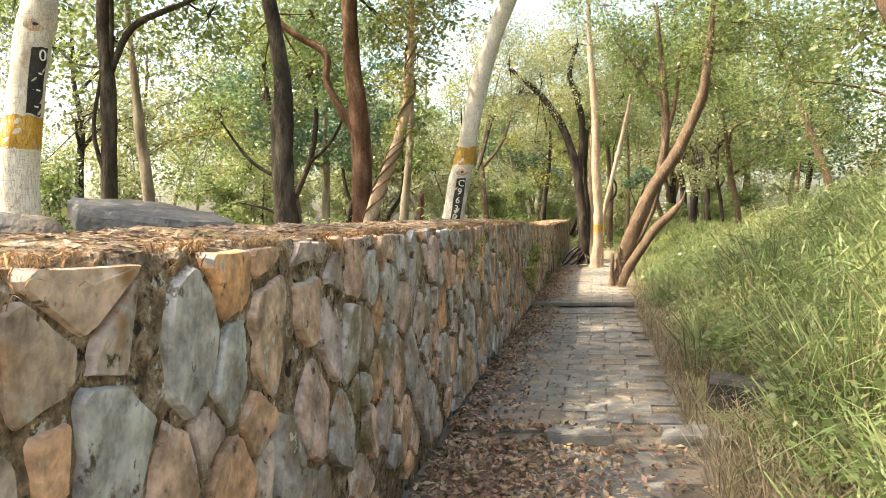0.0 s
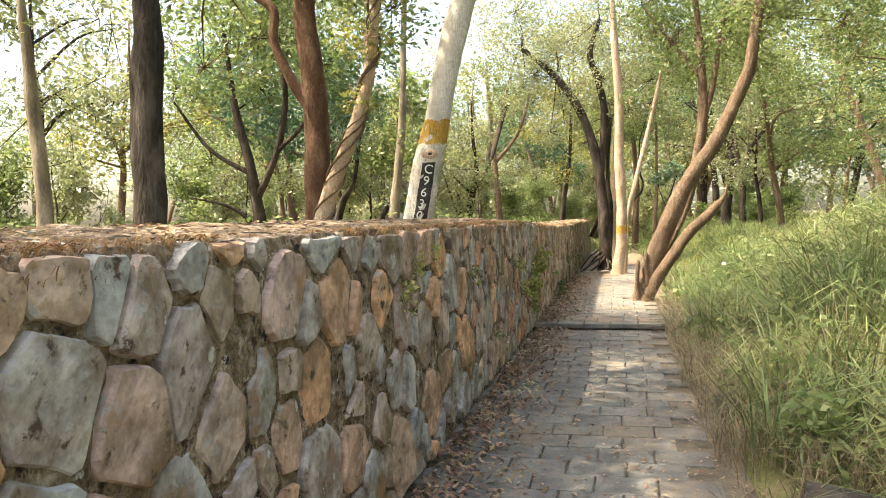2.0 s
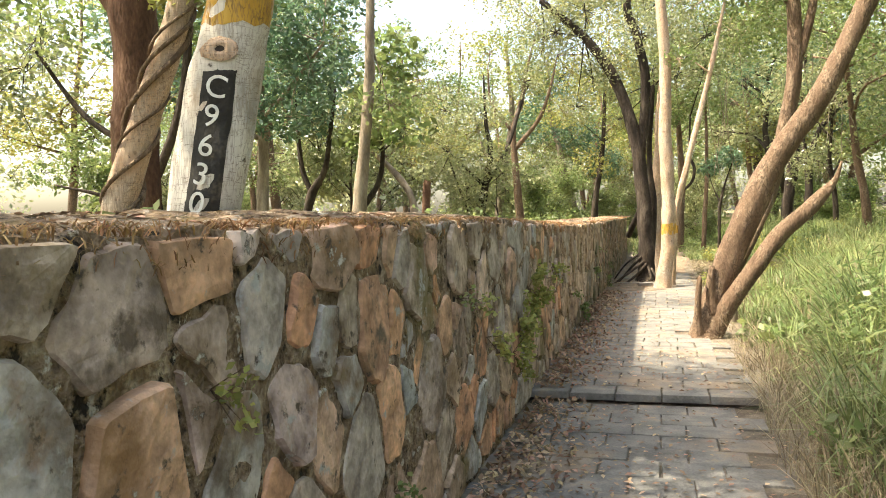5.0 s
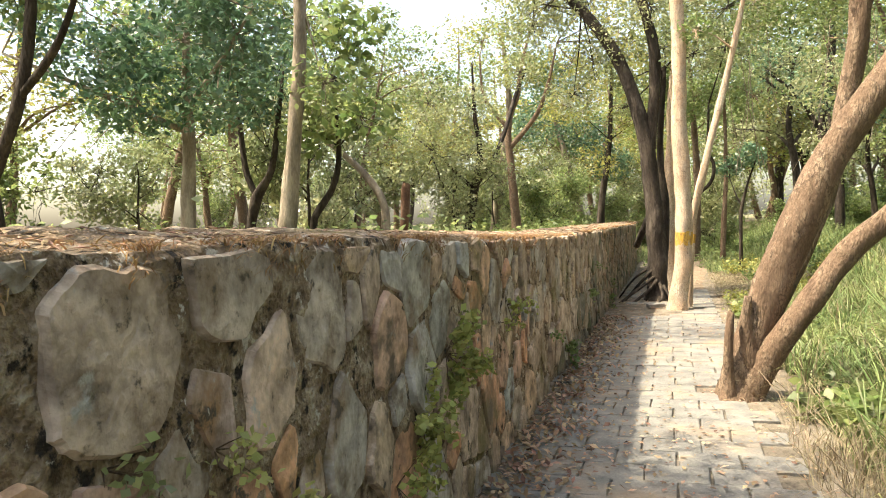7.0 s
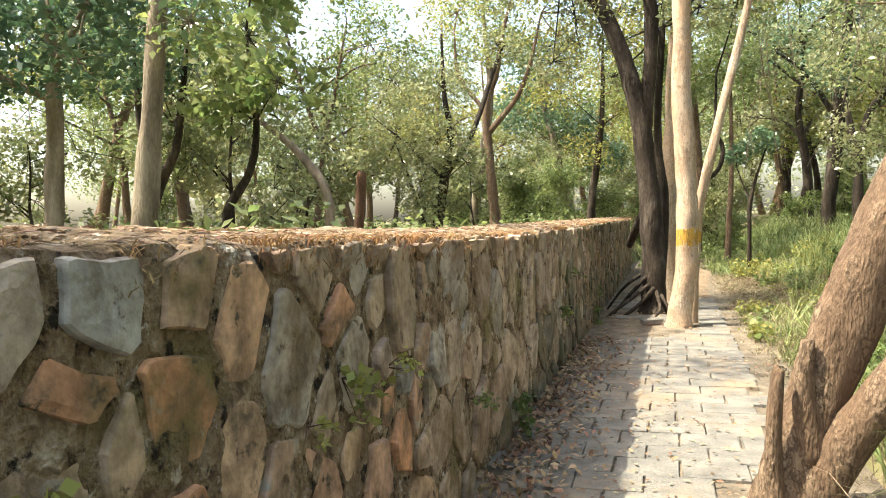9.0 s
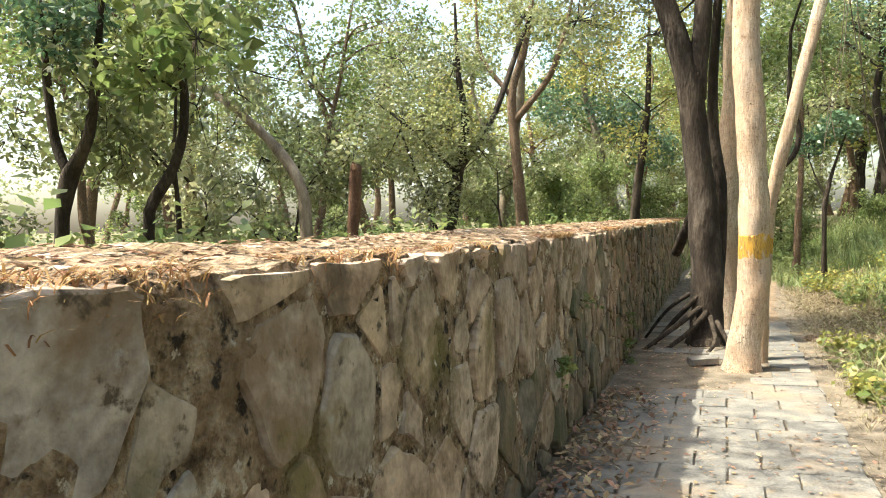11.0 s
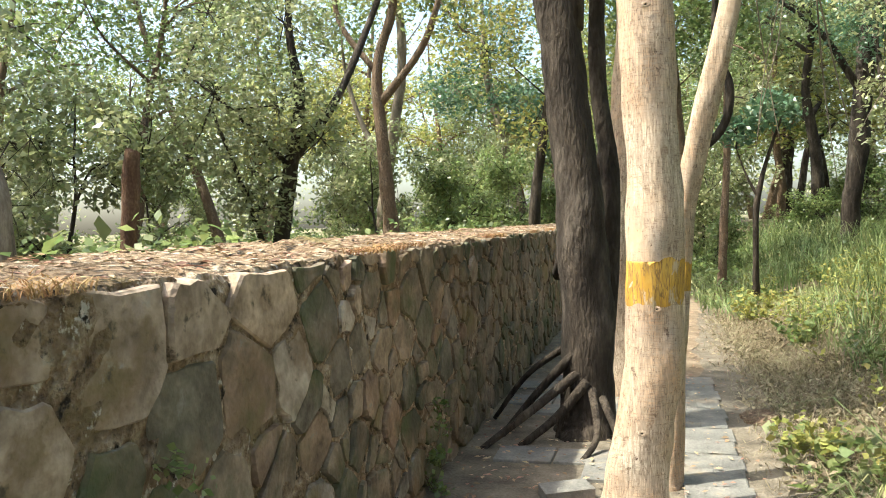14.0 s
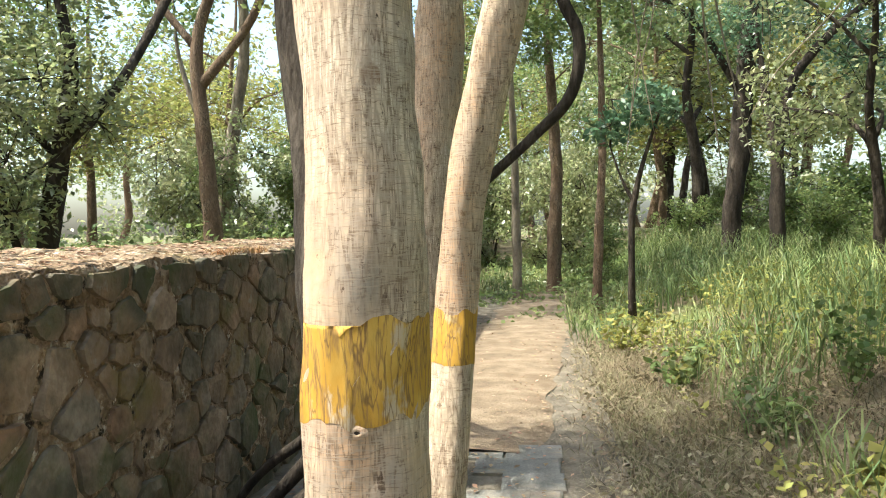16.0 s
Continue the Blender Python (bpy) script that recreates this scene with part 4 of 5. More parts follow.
hero_tree("leaning grey trunk with thin foliage", [[(-5.8, 25.5, 0.8, 0.10), (-5.82, 25.5, 1.42, 0.09), (-5.91, 25.5, 2.03, 0.082), (-6.37, 25.5, 2.67, 0.069), (-7.1, 25.5, 3.28, 0.057), (-7.79, 25.5, 3.7, 0.04), (-8.8, 25.4, 4.4, 0.015)]], M_BARK_GREY, M_LEAF_GREEN,
          [(-8.4, 25.4, 4.3, 0.9), (-7.2, 25.4, 4.2, 0.7), (-9.3, 25.0, 5.0, 1.0)], 2400, 0.12, 112)
hero_tree("broken dead stump of a tree", [[(-6.32, 27.95, 0.7, 0.11), (-6.29, 27.95, 1.36, 0.10), (-6.23, 27.95, 1.96, 0.105), (-6.20, 27.95, 2.40, 0.10), (-6.19, 27.95, 2.47, 0.07)]], M_BARK_RED, M_LEAF_GREEN, [], 0, 0.1, 113)
hero_tree("bushy small-leaved tree with a dark trunk", [[(-5.25, 30.0, 0.6, 0.14), (-5.21, 30.0, 1.37, 0.115), (-5.03, 30.0, 2.32, 0.113), (-4.85, 30.0, 3.35, 0.08), (-4.96, 30.0, 4.21, 0.056), (-5.0, 30, 5.6, 0.02)],
          [(-5.3, 29.9, 0.7, 0.05), (-5.6, 29.7, 1.9, 0.04), (-6.0, 29.5, 3.2, 0.02)], [(-5.0, 30.0, 2.4, 0.06), (-4.5, 30.6, 3.4, 0.06), (-4.14, 31.5, 5.0, 0.05), (-3.86, 31.5, 5.6, 0.03)], [(-5.0, 30, 2.3, 0.05), (-5.9, 29.9, 3.2, 0.03), (-6.6, 29.8, 3.8, 0.01)]], M_BARK_DARK, M_LEAF_OLIVE,
          [(-5.1, 29.8, 3.2, 0.95), (-6.0, 29.6, 3.4, 1.0), (-5.5, 29.7, 2.3, 0.85), (-4.5, 29.9, 2.7, 0.6), (-6.5, 29.6, 2.5, 0.8), (-5.0, 29.9, 4.4, 0.9), (-6.1, 29.7, 4.6, 0.9), (-4.0, 31.3, 5.5, 0.7), (-5.4, 29.7, 1.7, 0.6)], 13000, 0.095, 114)
hero_tree("pale forked tree among the undergrowth", [[(-6.1, 36.8, 0.6, 0.16), (-6.04, 36.8, 1.33, 0.14), (-5.85, 36.8, 2.73, 0.144), (-5.6, 36.8, 3.98, 0.12), (-5.41, 36.8, 5.46, 0.108), (-5.6, 36.8, 8.0, 0.05)],
          [(-5.85, 36.8, 2.7, 0.08), (-6.4, 36.8, 3.7, 0.07), (-6.8, 36.8, 5.0, 0.04), (-6.9, 36.8, 6.2, 0.02)]], M_BARK_GREY, M_LEAF_GREEN, [(-5.6, 36.8, 7.4, 1.5), (-6.9, 36.8, 6.2, 1.2), (-4.6, 36.6, 6.4, 1.1)], 5000, 0.14, 115)
hero_tree("dark trunk leaning in the far wood", [[(-3.7, 44, 0.4, 0.22), (-3.83, 44.0, 1.33, 0.2), (-4.22, 44.0, 2.91, 0.172), (-4.53, 44.0, 4.49, 0.138), (-4.92, 44.0, 6.26, 0.103), (-5.0, 44, 9.0, 0.04)]], M_BARK_GREY, M_LEAF_DARK,
          [(-4.9, 44, 7.5, 1.8), (-3.6, 43.6, 5.0, 1.3), (-2.6, 43.8, 3.8, 1.1), (-5.8, 43.5, 5.6, 1.3)], 6000, 0.17, 116)

# the leaning tree at the path's edge
hero_tree("leaning brown tree growing out of the paving", [
    [(0.38, 16.9, -0.15, 0.20), (0.44, 16.95, 0.2, 0.165), (0.58, 17.0, 0.65, 0.150), (0.81, 17.0, 1.23, 0.145), (1.13, 17.0, 1.93, 0.135), (1.58, 17.0, 2.60, 0.125), (2.07, 17.0, 3.55, 0.11), (2.27, 17.0, 4.25, 0.096), (2.5, 17.0, 6.2, 0.04)],
    [(0.44, 16.9, 0.0, 0.12), (0.80, 16.8, 0.60, 0.105), (1.18, 16.75, 1.15, 0.095), (1.45, 16.7, 1.42, 0.09), (1.60, 16.7, 1.58, 0.07), (1.74, 16.68, 1.76, 0.03), (1.80, 16.66, 1.95, 0.012)],
    [(0.60, 17.1, 0.5, 0.09), (1.0, 17.6, 1.2, 0.09), (1.34, 18.0, 2.03, 0.09), (1.54, 18.0, 3.23, 0.09), (1.51, 18.0, 4.44, 0.07), (1.4, 18.0, 6.0, 0.03)],
    [(0.34, 16.78, -0.1, 0.045), (0.31, 16.78, 0.3, 0.042), (0.33, 16.78, 0.66, 0.03), (0.34, 16.78, 0.70, 0.008)],
    [(0.50, 16.85, 0.25, 0.07), (0.45, 16.85, 0.55, 0.05), (0.47, 16.85, 0.82, 0.03)],
    [(1.52, 18.0, 3.1, 0.06), (1.75, 18.0, 3.9, 0.05), (1.9, 18.1, 5.0, 0.03)],
    [(1.50, 18.0, 4.0, 0.045), (1.0, 18.1, 4.7, 0.035), (0.5, 18.2, 5.4, 0.015)]], M_BARK_BROWN, M_LEAF_GREEN,
    [(2.5, 17.0, 6.2, 1.1), (1.4, 18.0, 6.0, 1.1), (0.7, 18.4, 5.6, 0.9), (2.3, 18.2, 5.2, 0.8), (1.0, 18.6, 4.5, 0.5), (3.0, 17.4, 5.4, 0.9), (1.9, 17.8, 4.6, 0.6), (1.2, 18.0, 4.3, 0.5), (2.4, 17.2, 4.9, 0.7), (0.7, 18.2, 4.9, 0.5), (1.2, 18.6, 5.0, 0.8), (2.6, 18.8, 4.4, 0.6), (0.3, 18.6, 6.3, 0.9), (3.4, 18.0, 5.6, 1.1), (4.2, 19.0, 5.0, 1.1), (2.4, 20.0, 5.8, 1.2), (4.8, 21.0, 5.6, 1.3), (3.3, 21.5, 4.6, 0.9)], 23000, 0.085, 117)
hero_tree("dead broken post-like stem beside the path", [[(0.80, 18.2, -0.1, 0.07), (0.80, 18.2, 0.45, 0.055), (0.83, 18.2, 0.85, 0.05), (0.84, 18.2, 1.05, 0.02)]], M_BARK_GREY, M_LEAF_GREEN, [], 0, 0.1, 120)
# the pale tree in the path
N_STEM = [(-0.06, 23.3, -0.15, 0.185), (-0.04, 23.3, 0.10, 0.165), (0.02, 23.3, 0.52, 0.138), (0.07, 23.3, 1.14, 0.130), (0.07, 23.3, 1.67, 0.128), (0.05, 23.3, 2.25, 0.127), (0.03, 23.3, 2.82, 0.12), (0.04, 23.3, 4.5, 0.105), (-0.06, 23.3, 6.2, 0.08), (-0.1, 23.3, 8.5, 0.03)]
N2_STEM = [(0.10, 23.75, -0.15, 0.09), (0.13, 23.8, 0.35, 0.075), (0.17, 23.85, 0.85, 0.062), (0.20, 23.9, 1.2, 0.062), (0.23, 23.9, 1.49, 0.062), (0.29, 23.9, 1.78, 0.066), (0.37, 23.9, 2.09, 0.066), (0.50, 23.9, 2.6, 0.06), (0.9, 24.0, 4.2, 0.05), (1.3, 24.2, 6.0, 0.02)]
tree_n = hero_tree("pale smooth-barked tree with a yellow band, growing through the paving", [N_STEM, N2_STEM], M_BARK_PALE, M_LEAF_GREEN,
                   [(-0.1, 23.3, 8.0, 1.2), (1.3, 24.2, 6.4, 1.1), (0.5, 23.4, 6.6, 0.9), (0.3, 23.2, 4.4, 0.35), (2.4, 25.0, 6.0, 1.4), (3.6, 26.2, 6.4, 1.5), (1.6, 27.6, 5.8, 1.4), (0.2, 28.6, 6.2, 1.4), (3.0, 23.2, 6.6, 1.4), (4.6, 24.4, 6.8, 1.5), (2.8, 28.4, 6.0, 1.4)], 26000, 0.10, 118, 20)
painted(tree_n, N_STEM, 1.03, 1.23, 0, 0, 0, "", 0.1, 0)
put("paint_band", band_mesh(next(c for c in tree_n.children if c.name.startswith("limb")), 1.18, 1.32, M_BAND, "paint_band"), tree_n, "faded yellow paint band")
for kz, ka, kr in ((1.25, -1.62, 0.013), (1.75, -1.3, 0.011), (1.98, -1.85, 0.012), (1.00, -1.5, 0.012), (0.70, -1.35, 0.011), (2.40, -1.5, 0.012), (0.42, -1.7, 0.012)):
    knot(tree_n, N_STEM, kz, ka, kr)
knot(tree_g, G_STEM, 2.10, -1.35, 0.035)
knot(tree_a, A_STEM, 3.0, -0.9, 0.04)
# the dark many-stemmed tree against the wall
hero_tree("dark many-stemmed tree with exposed roots beside the wall", [
    [(-0.40, 24.75, -0.15, 0.24), (-0.38, 24.8, 0.25, 0.185), (-0.39, 24.8, 0.78, 0.165), (-0.41, 24.8, 1.53, 0.155), (-0.49, 24.8, 2.37, 0.145), (-0.62, 24.8, 3.25, 0.135), (-0.99, 24.8, 4.33, 0.115), (-1.63, 24.8, 5.3, 0.09), (-2.55, 24.8, 6.17, 0.06)],
    [(-0.18, 26.0, -0.15, 0.17), (-0.19, 26.0, 0.8, 0.145), (-0.15, 26.0, 1.83, 0.145), (-0.08, 26.0, 2.67, 0.125), (-0.07, 26.0, 3.51, 0.105), (0.1, 26.1, 5.5, 0.06)],
    [(-0.46, 24.8, 2.7, 0.10), (-0.35, 24.8, 4.28, 0.10), (-0.52, 24.8, 5.21, 0.09), (-0.71, 24.8, 5.88, 0.08), (-0.44, 24.8, 6.8, 0.05)],
    [(-0.30, 25.0, 0.5, 0.08), (-0.22, 25.1, 1.6, 0.07), (-0.30, 25.2, 2.6, 0.06), (-0.2, 25.2, 4.2, 0.045)],
    [(-0.42, 24.7, 0.58, 0.037), (-0.69, 24.65, 0.30, 0.028), (-0.98, 24.6, -0.05, 0.019)],
    [(-0.38, 24.65, 0.35, 0.037), (-0.60, 24.5, 0.12, 0.028), (-0.85, 24.4, -0.06, 0.019)],
    [(-0.35, 24.65, 0.3, 0.031), (-0.30, 24.3, 0.08, 0.022), (-0.42, 24.05, -0.05, 0.012)],
    [(-0.42, 24.7, 0.42, 0.035), (-0.72, 24.45, 0.2, 0.03), (-1.05, 24.3, -0.04, 0.02)],
    [(-0.44, 24.8, 0.62, 0.028), (-0.8, 24.9, 0.36, 0.022), (-1.08, 25.0, 0.0, 0.015)],
    [(-0.28, 24.62, 0.25, 0.03), (-0.16, 24.25, 0.04, 0.02), (-0.22, 23.95, -0.05, 0.012)],
    [(-0.85, 27.2, 0.9, 0.07), (-0.70, 26.7, 1.2, 0.07), (-0.5, 26.3, 1.6, 0.06), (-0.3, 26.1, 2.0, 0.05)],
    [(0.05, 26.0, 1.6, 0.028), (0.40, 26.0, 1.90, 0.030), (0.62, 26.0, 2.13, 0.033), (0.67, 26.0, 2.44, 0.034), (0.57, 26.0, 2.75, 0.03), (0.6, 26.1, 3.6, 0.018)]],
    M_BARK_DARK, M_LEAF_OLIVE, [(-2.6, 24.8, 6.3, 1.2), (-1.6, 25.0, 5.9, 1.0), (-0.5, 24.9, 6.6, 1.2), (0.1, 26.1, 5.4, 1.0), (-1.5, 25.4, 4.5, 0.6), (-2.6, 25.2, 5.2, 0.8), (-0.2, 25.4, 4.6, 0.6), (-0.9, 25.2, 4.0, 0.35), (-1.2, 24.9, 4.6, 0.7), (-0.4, 24.6, 5.2, 0.8), (0.3, 24.6, 4.3, 0.6), (0.9, 24.8, 5.1, 0.8), (-2.2, 24.6, 5.4, 0.8), (-0.9, 25.0, 3.5, 0.35), (-1.9, 25.6, 3.9, 0.6), (-0.1, 26.0, 6.2, 1.1), (0.9, 25.8, 4.6, 0.7), (-1.2, 26.2, 6.6, 1.1), (-0.5, 25.5, 7.8, 1.2), (-2.8, 25.5, 7.4, 1.2), (0.8, 25.4, 6.6, 1.1)], 26000, 0.08, 119, 14,
    bark_list=[M_BARK_DARK, M_BARK_PALE] + [M_BARK_DARK] * 10)

hero_tree("yellowing tree with bare crooked branches", [
    [(-4.5, 33.0, 0.6, 0.14), (-4.6, 33.0, 2.4, 0.12), (-4.7, 33.0, 4.2, 0.10), (-4.4, 33.0, 5.2, 0.08), (-4.2, 33.0, 6.2, 0.05), (-3.8, 33, 7.6, 0.02)],
    [(-4.7, 33.0, 3.6, 0.08), (-3.9, 33.0, 4.5, 0.07), (-3.5, 33.0, 5.4, 0.05), (-3.2, 33.0, 6.6, 0.02)],
    [(-4.7, 33.0, 4.2, 0.06), (-5.4, 33.0, 5.2, 0.05), (-5.5, 33.0, 6.4, 0.02)]], M_BARK_BROWN, M_LEAF_YELLOW,
    [(-3.6, 33, 7.2, 1.3), (-2.8, 33, 6.0, 1.0), (-5.4, 33, 6.8, 1.1), (-4.4, 32.8, 5.8, 0.8), (-2.2, 32.8, 7.6, 1.3), (-1.2, 32.6, 6.4, 1.1), (-3.0, 32.6, 4.7, 0.7), (-3.0, 33, 9.0, 1.6), (-1.0, 33.5, 8.6, 1.6), (-5.0, 33, 9.0, 1.5), (0.6, 34, 8.2, 1.5), (1.8, 35, 7.4, 1.4)], 13000, 0.11, 121)
hero_tree("yellow-green leafy tree in the wood", [
    [(-2.4, 36.0, 0.2, 0.13), (-2.3, 36.0, 2.0, 0.11), (-2.0, 36.0, 4.0, 0.08), (-1.9, 36.0, 6.5, 0.03)]], M_BARK_DARK, M_LEAF_YELLOW,
    [(-2.0, 36, 6.4, 1.6), (-3.2, 35.6, 5.0, 1.2), (-1.0, 35.6, 4.6, 1.2), (-2.2, 35.4, 3.4, 0.9), (-0.6, 36, 6.6, 1.3), (-2.0, 36, 8.8, 1.8), (0.2, 36, 9.0, 1.6), (-4.5, 36, 8.4, 1.6), (-3.4, 36, 6.4, 1.2)], 12000, 0.12, 122)
hero_tree("dark crooked many-branched tree behind the wall", [
    [(-6.5, 16.3, 0.7, 0.13), (-6.5, 16.3, 1.6, 0.11), (-6.65, 16.3, 2.6, 0.09), (-6.9, 16.3, 3.6, 0.07), (-7.1, 16.3, 5.2, 0.03)],
    [(-6.55, 16.3, 1.9, 0.07), (-6.1, 16.3, 2.8, 0.06), (-5.9, 16.3, 3.8, 0.05), (-6.0, 16.3, 5.0, 0.02)],
    [(-6.1, 16.3, 2.8, 0.045), (-5.5, 16.2, 3.3, 0.035), (-5.0, 16.1, 4.2, 0.015)],
    [(-6.6, 16.3, 2.4, 0.05), (-7.4, 16.2, 2.9, 0.04), (-8.0, 16.0, 3.8, 0.02)],
    [(-6.5, 16.25, 1.4, 0.04), (-6.9, 16.0, 1.8, 0.03), (-7.6, 15.8, 2.0, 0.012)]], M_BARK_DARK, M_LEAF_GREEN,
    [(-7.0, 16.4, 5.0, 1.0), (-6.0, 16.3, 4.9, 0.9), (-5.0, 16.1, 4.3, 0.7), (-8.0, 16.1, 4.0, 0.8), (-6.5, 16.6, 4.0, 0.6), (-6.4, 16.3, 6.0, 1.1), (-5.2, 16.5, 5.6, 0.9), (-7.6, 16.6, 2.7, 0.45)], 11000, 0.10, 123)
# slim trunks in the wood at the end of the path
for label, bark, leaf, stems, clumps, seed in (
        ("thin brown sapling trunk in green undergrowth", M_BARK_BROWN, M_LEAF_GREEN, [[(1.3, 35, 0.0, 0.085), (1.33, 35.0, 0.91, 0.077), (1.42, 35.0, 2.33, 0.067), (1.44, 35.0, 3.45, 0.058), (1.42, 35.0, 5.6, 0.03)]], [(1.4, 35, 5.6, 1.2), (0.6, 34.8, 5.0, 0.8), (2.2, 34.6, 4.9, 0.9)], 131),
        ("small forked black sapling", M_BARK_DARK, M_LEAF_DARK, [[(1.66, 33, 0.1, 0.05), (1.67, 33.0, 1.22, 0.045), (1.72, 33.0, 1.75, 0.05), (1.87, 33.0, 2.33, 0.03), (2.1, 33, 3.0, 0.015)], [(1.72, 33, 1.7, 0.03), (1.55, 33, 2.05, 0.02), (1.4, 33, 2.5, 0.01)]], [(2.0, 33, 3.1, 0.5), (1.4, 33, 2.8, 0.4)], 132),
        ("brown woodland tree trunk", M_BARK_BROWN, M_LEAF_GREEN, [[(0.62, 38, -0.1, 0.15), (0.63, 38.0, 0.95, 0.14), (0.72, 38.0, 2.56, 0.125), (0.64, 38.0, 4.3, 0.10), (0.5, 38, 7.2, 0.04)]], [(0.5, 38, 7.2, 1.5), (-0.6, 37.8, 5.8, 1.0), (1.4, 37.6, 5.0, 0.8)], 133),
        ("pale slim woodland trunk", M_BARK_GREY, M_LEAF_GREEN, [[(-0.10, 37, -0.1, 0.10), (-0.10, 37.0, 0.72, 0.089), (-0.10, 37.0, 2.52, 0.077), (-0.13, 37.0, 3.84, 0.065), (-0.2, 37, 5.8, 0.03)]], [(-0.2, 37, 5.8, 1.0), (0.5, 37, 5.0, 0.7)], 134),
        ("stout dark tree trunk in the grass", M_BARK_DARK, M_LEAF_DARK, [[(4.55, 40, 0.3, 0.24), (4.63, 40.0, 1.49, 0.2), (4.84, 40.0, 3.19, 0.225), (4.98, 40.0, 4.82, 0.21), (5.12, 40.0, 6.07, 0.19), (5.4, 40, 9, 0.06)], [(4.9, 40, 4.2, 0.1), (4.0, 39.7, 5.6, 0.07), (3.0, 39.3, 6.4, 0.03)]], [(5.2, 40, 8, 1.8), (3.2, 39.4, 6.4, 1.4), (6.4, 39.6, 6.2, 1.4), (4.6, 39.2, 5.4, 0.9)], 135),
        ("grey forked tree trunk in tall grass", M_BARK_DARK, M_LEAF_DARK, [[(5.03, 38, 0.3, 0.16), (5.04, 38.0, 1.18, 0.15), (5.06, 38.0, 2.64, 0.13), (4.91, 38.0, 3.54, 0.1), (4.7, 38, 5.2, 0.04)], [(5.06, 38.0, 2.6, 0.094), (5.34, 38.0, 4.07, 0.1), (6.09, 38.0, 5.03, 0.08), (7.0, 38, 5.8, 0.04)], [(5.1, 38, 2.9, 0.07), (6.0, 38, 3.4, 0.06), (6.8, 38, 4.3, 0.03)]], [(4.7, 38, 5.6, 1.2), (7.0, 38, 6.0, 1.3), (6.8, 37.8, 4.6, 1.0), (8.2, 37.8, 4.4, 1.3)], 136),
        ("dark distant tree trunk", M_BARK_DARK, M_LEAF_GREEN, [[(4.4, 48, 0.8, 0.24), (4.42, 48.0, 2.41, 0.22), (4.53, 48.0, 4.05, 0.19), (4.64, 48.0, 5.33, 0.15), (4.7, 48, 8, 0.05)]], [(4.7, 48, 8, 1.8), (3.4, 47.6, 6.6, 1.4), (6.0, 47.6, 6.0, 1.5)], 137)):
    hero_tree(label, stems, bark, leaf, clumps, 4200, 0.12, seed, 9)

# ---- the woods around ----
kinds = [wild_tree(201, 7.5, M_BARK_BROWN, M_LEAF_GREEN, 7500, 0.115, 2.0, 0.30, "woodland tree with a full green crown"),
         wild_tree(202, 6.0, M_BARK_DARK, M_LEAF_OLIVE, 7500, 0.11, 1.9, 0.22, "low olive-leaved tree with a dark trunk"),
         wild_tree(203, 8.5, M_BARK_BROWN, M_LEAF_YELLOW, 7500, 0.12, 2.2, 0.32, "tall tree with yellowing sunlit leaves"),
         wild_tree(204, 5.0, M_BARK_DARK, M_LEAF_DARK, 6500, 0.11, 1.7, 0.15, "dense dark green woodland tree"),
         wild_tree(205, 7.0, M_BARK_BROWN, M_LEAF_GREEN, 7500, 0.11, 2.1, 0.20, "spreading green tree with a crooked trunk", 0.3),
         wild_tree(206, 2.6, M_BARK_DARK, M_LEAF_OLIVE, 6000, 0.11, 1.2, 0.05, "tangled olive-green bush with bare twigs", 0.2, 0.04),
         wild_tree(207, 2.2, M_BARK_DARK, M_LEAF_GREEN, 6000, 0.12, 1.2, 0.05, "fresh green leafy bush in the undergrowth", 0.2, 0.04)]
for kind_root in kinds:
    kind_root["group"] = "woodland trees and bushes"
HERO_SPOTS = [(-6.5, 16.3), (-4.5, 33), (-2.4, 36), (-4.3, 5.2), (-5.7, 8.5), (-6.8, 11), (-3.3, 7.9), (-3.7, 12.2), (-1.8, 10.1), (-4.6, 19), (-7.3, 20.8), (-6, 25.5), (-6.3, 28), (-5.2, 30)]


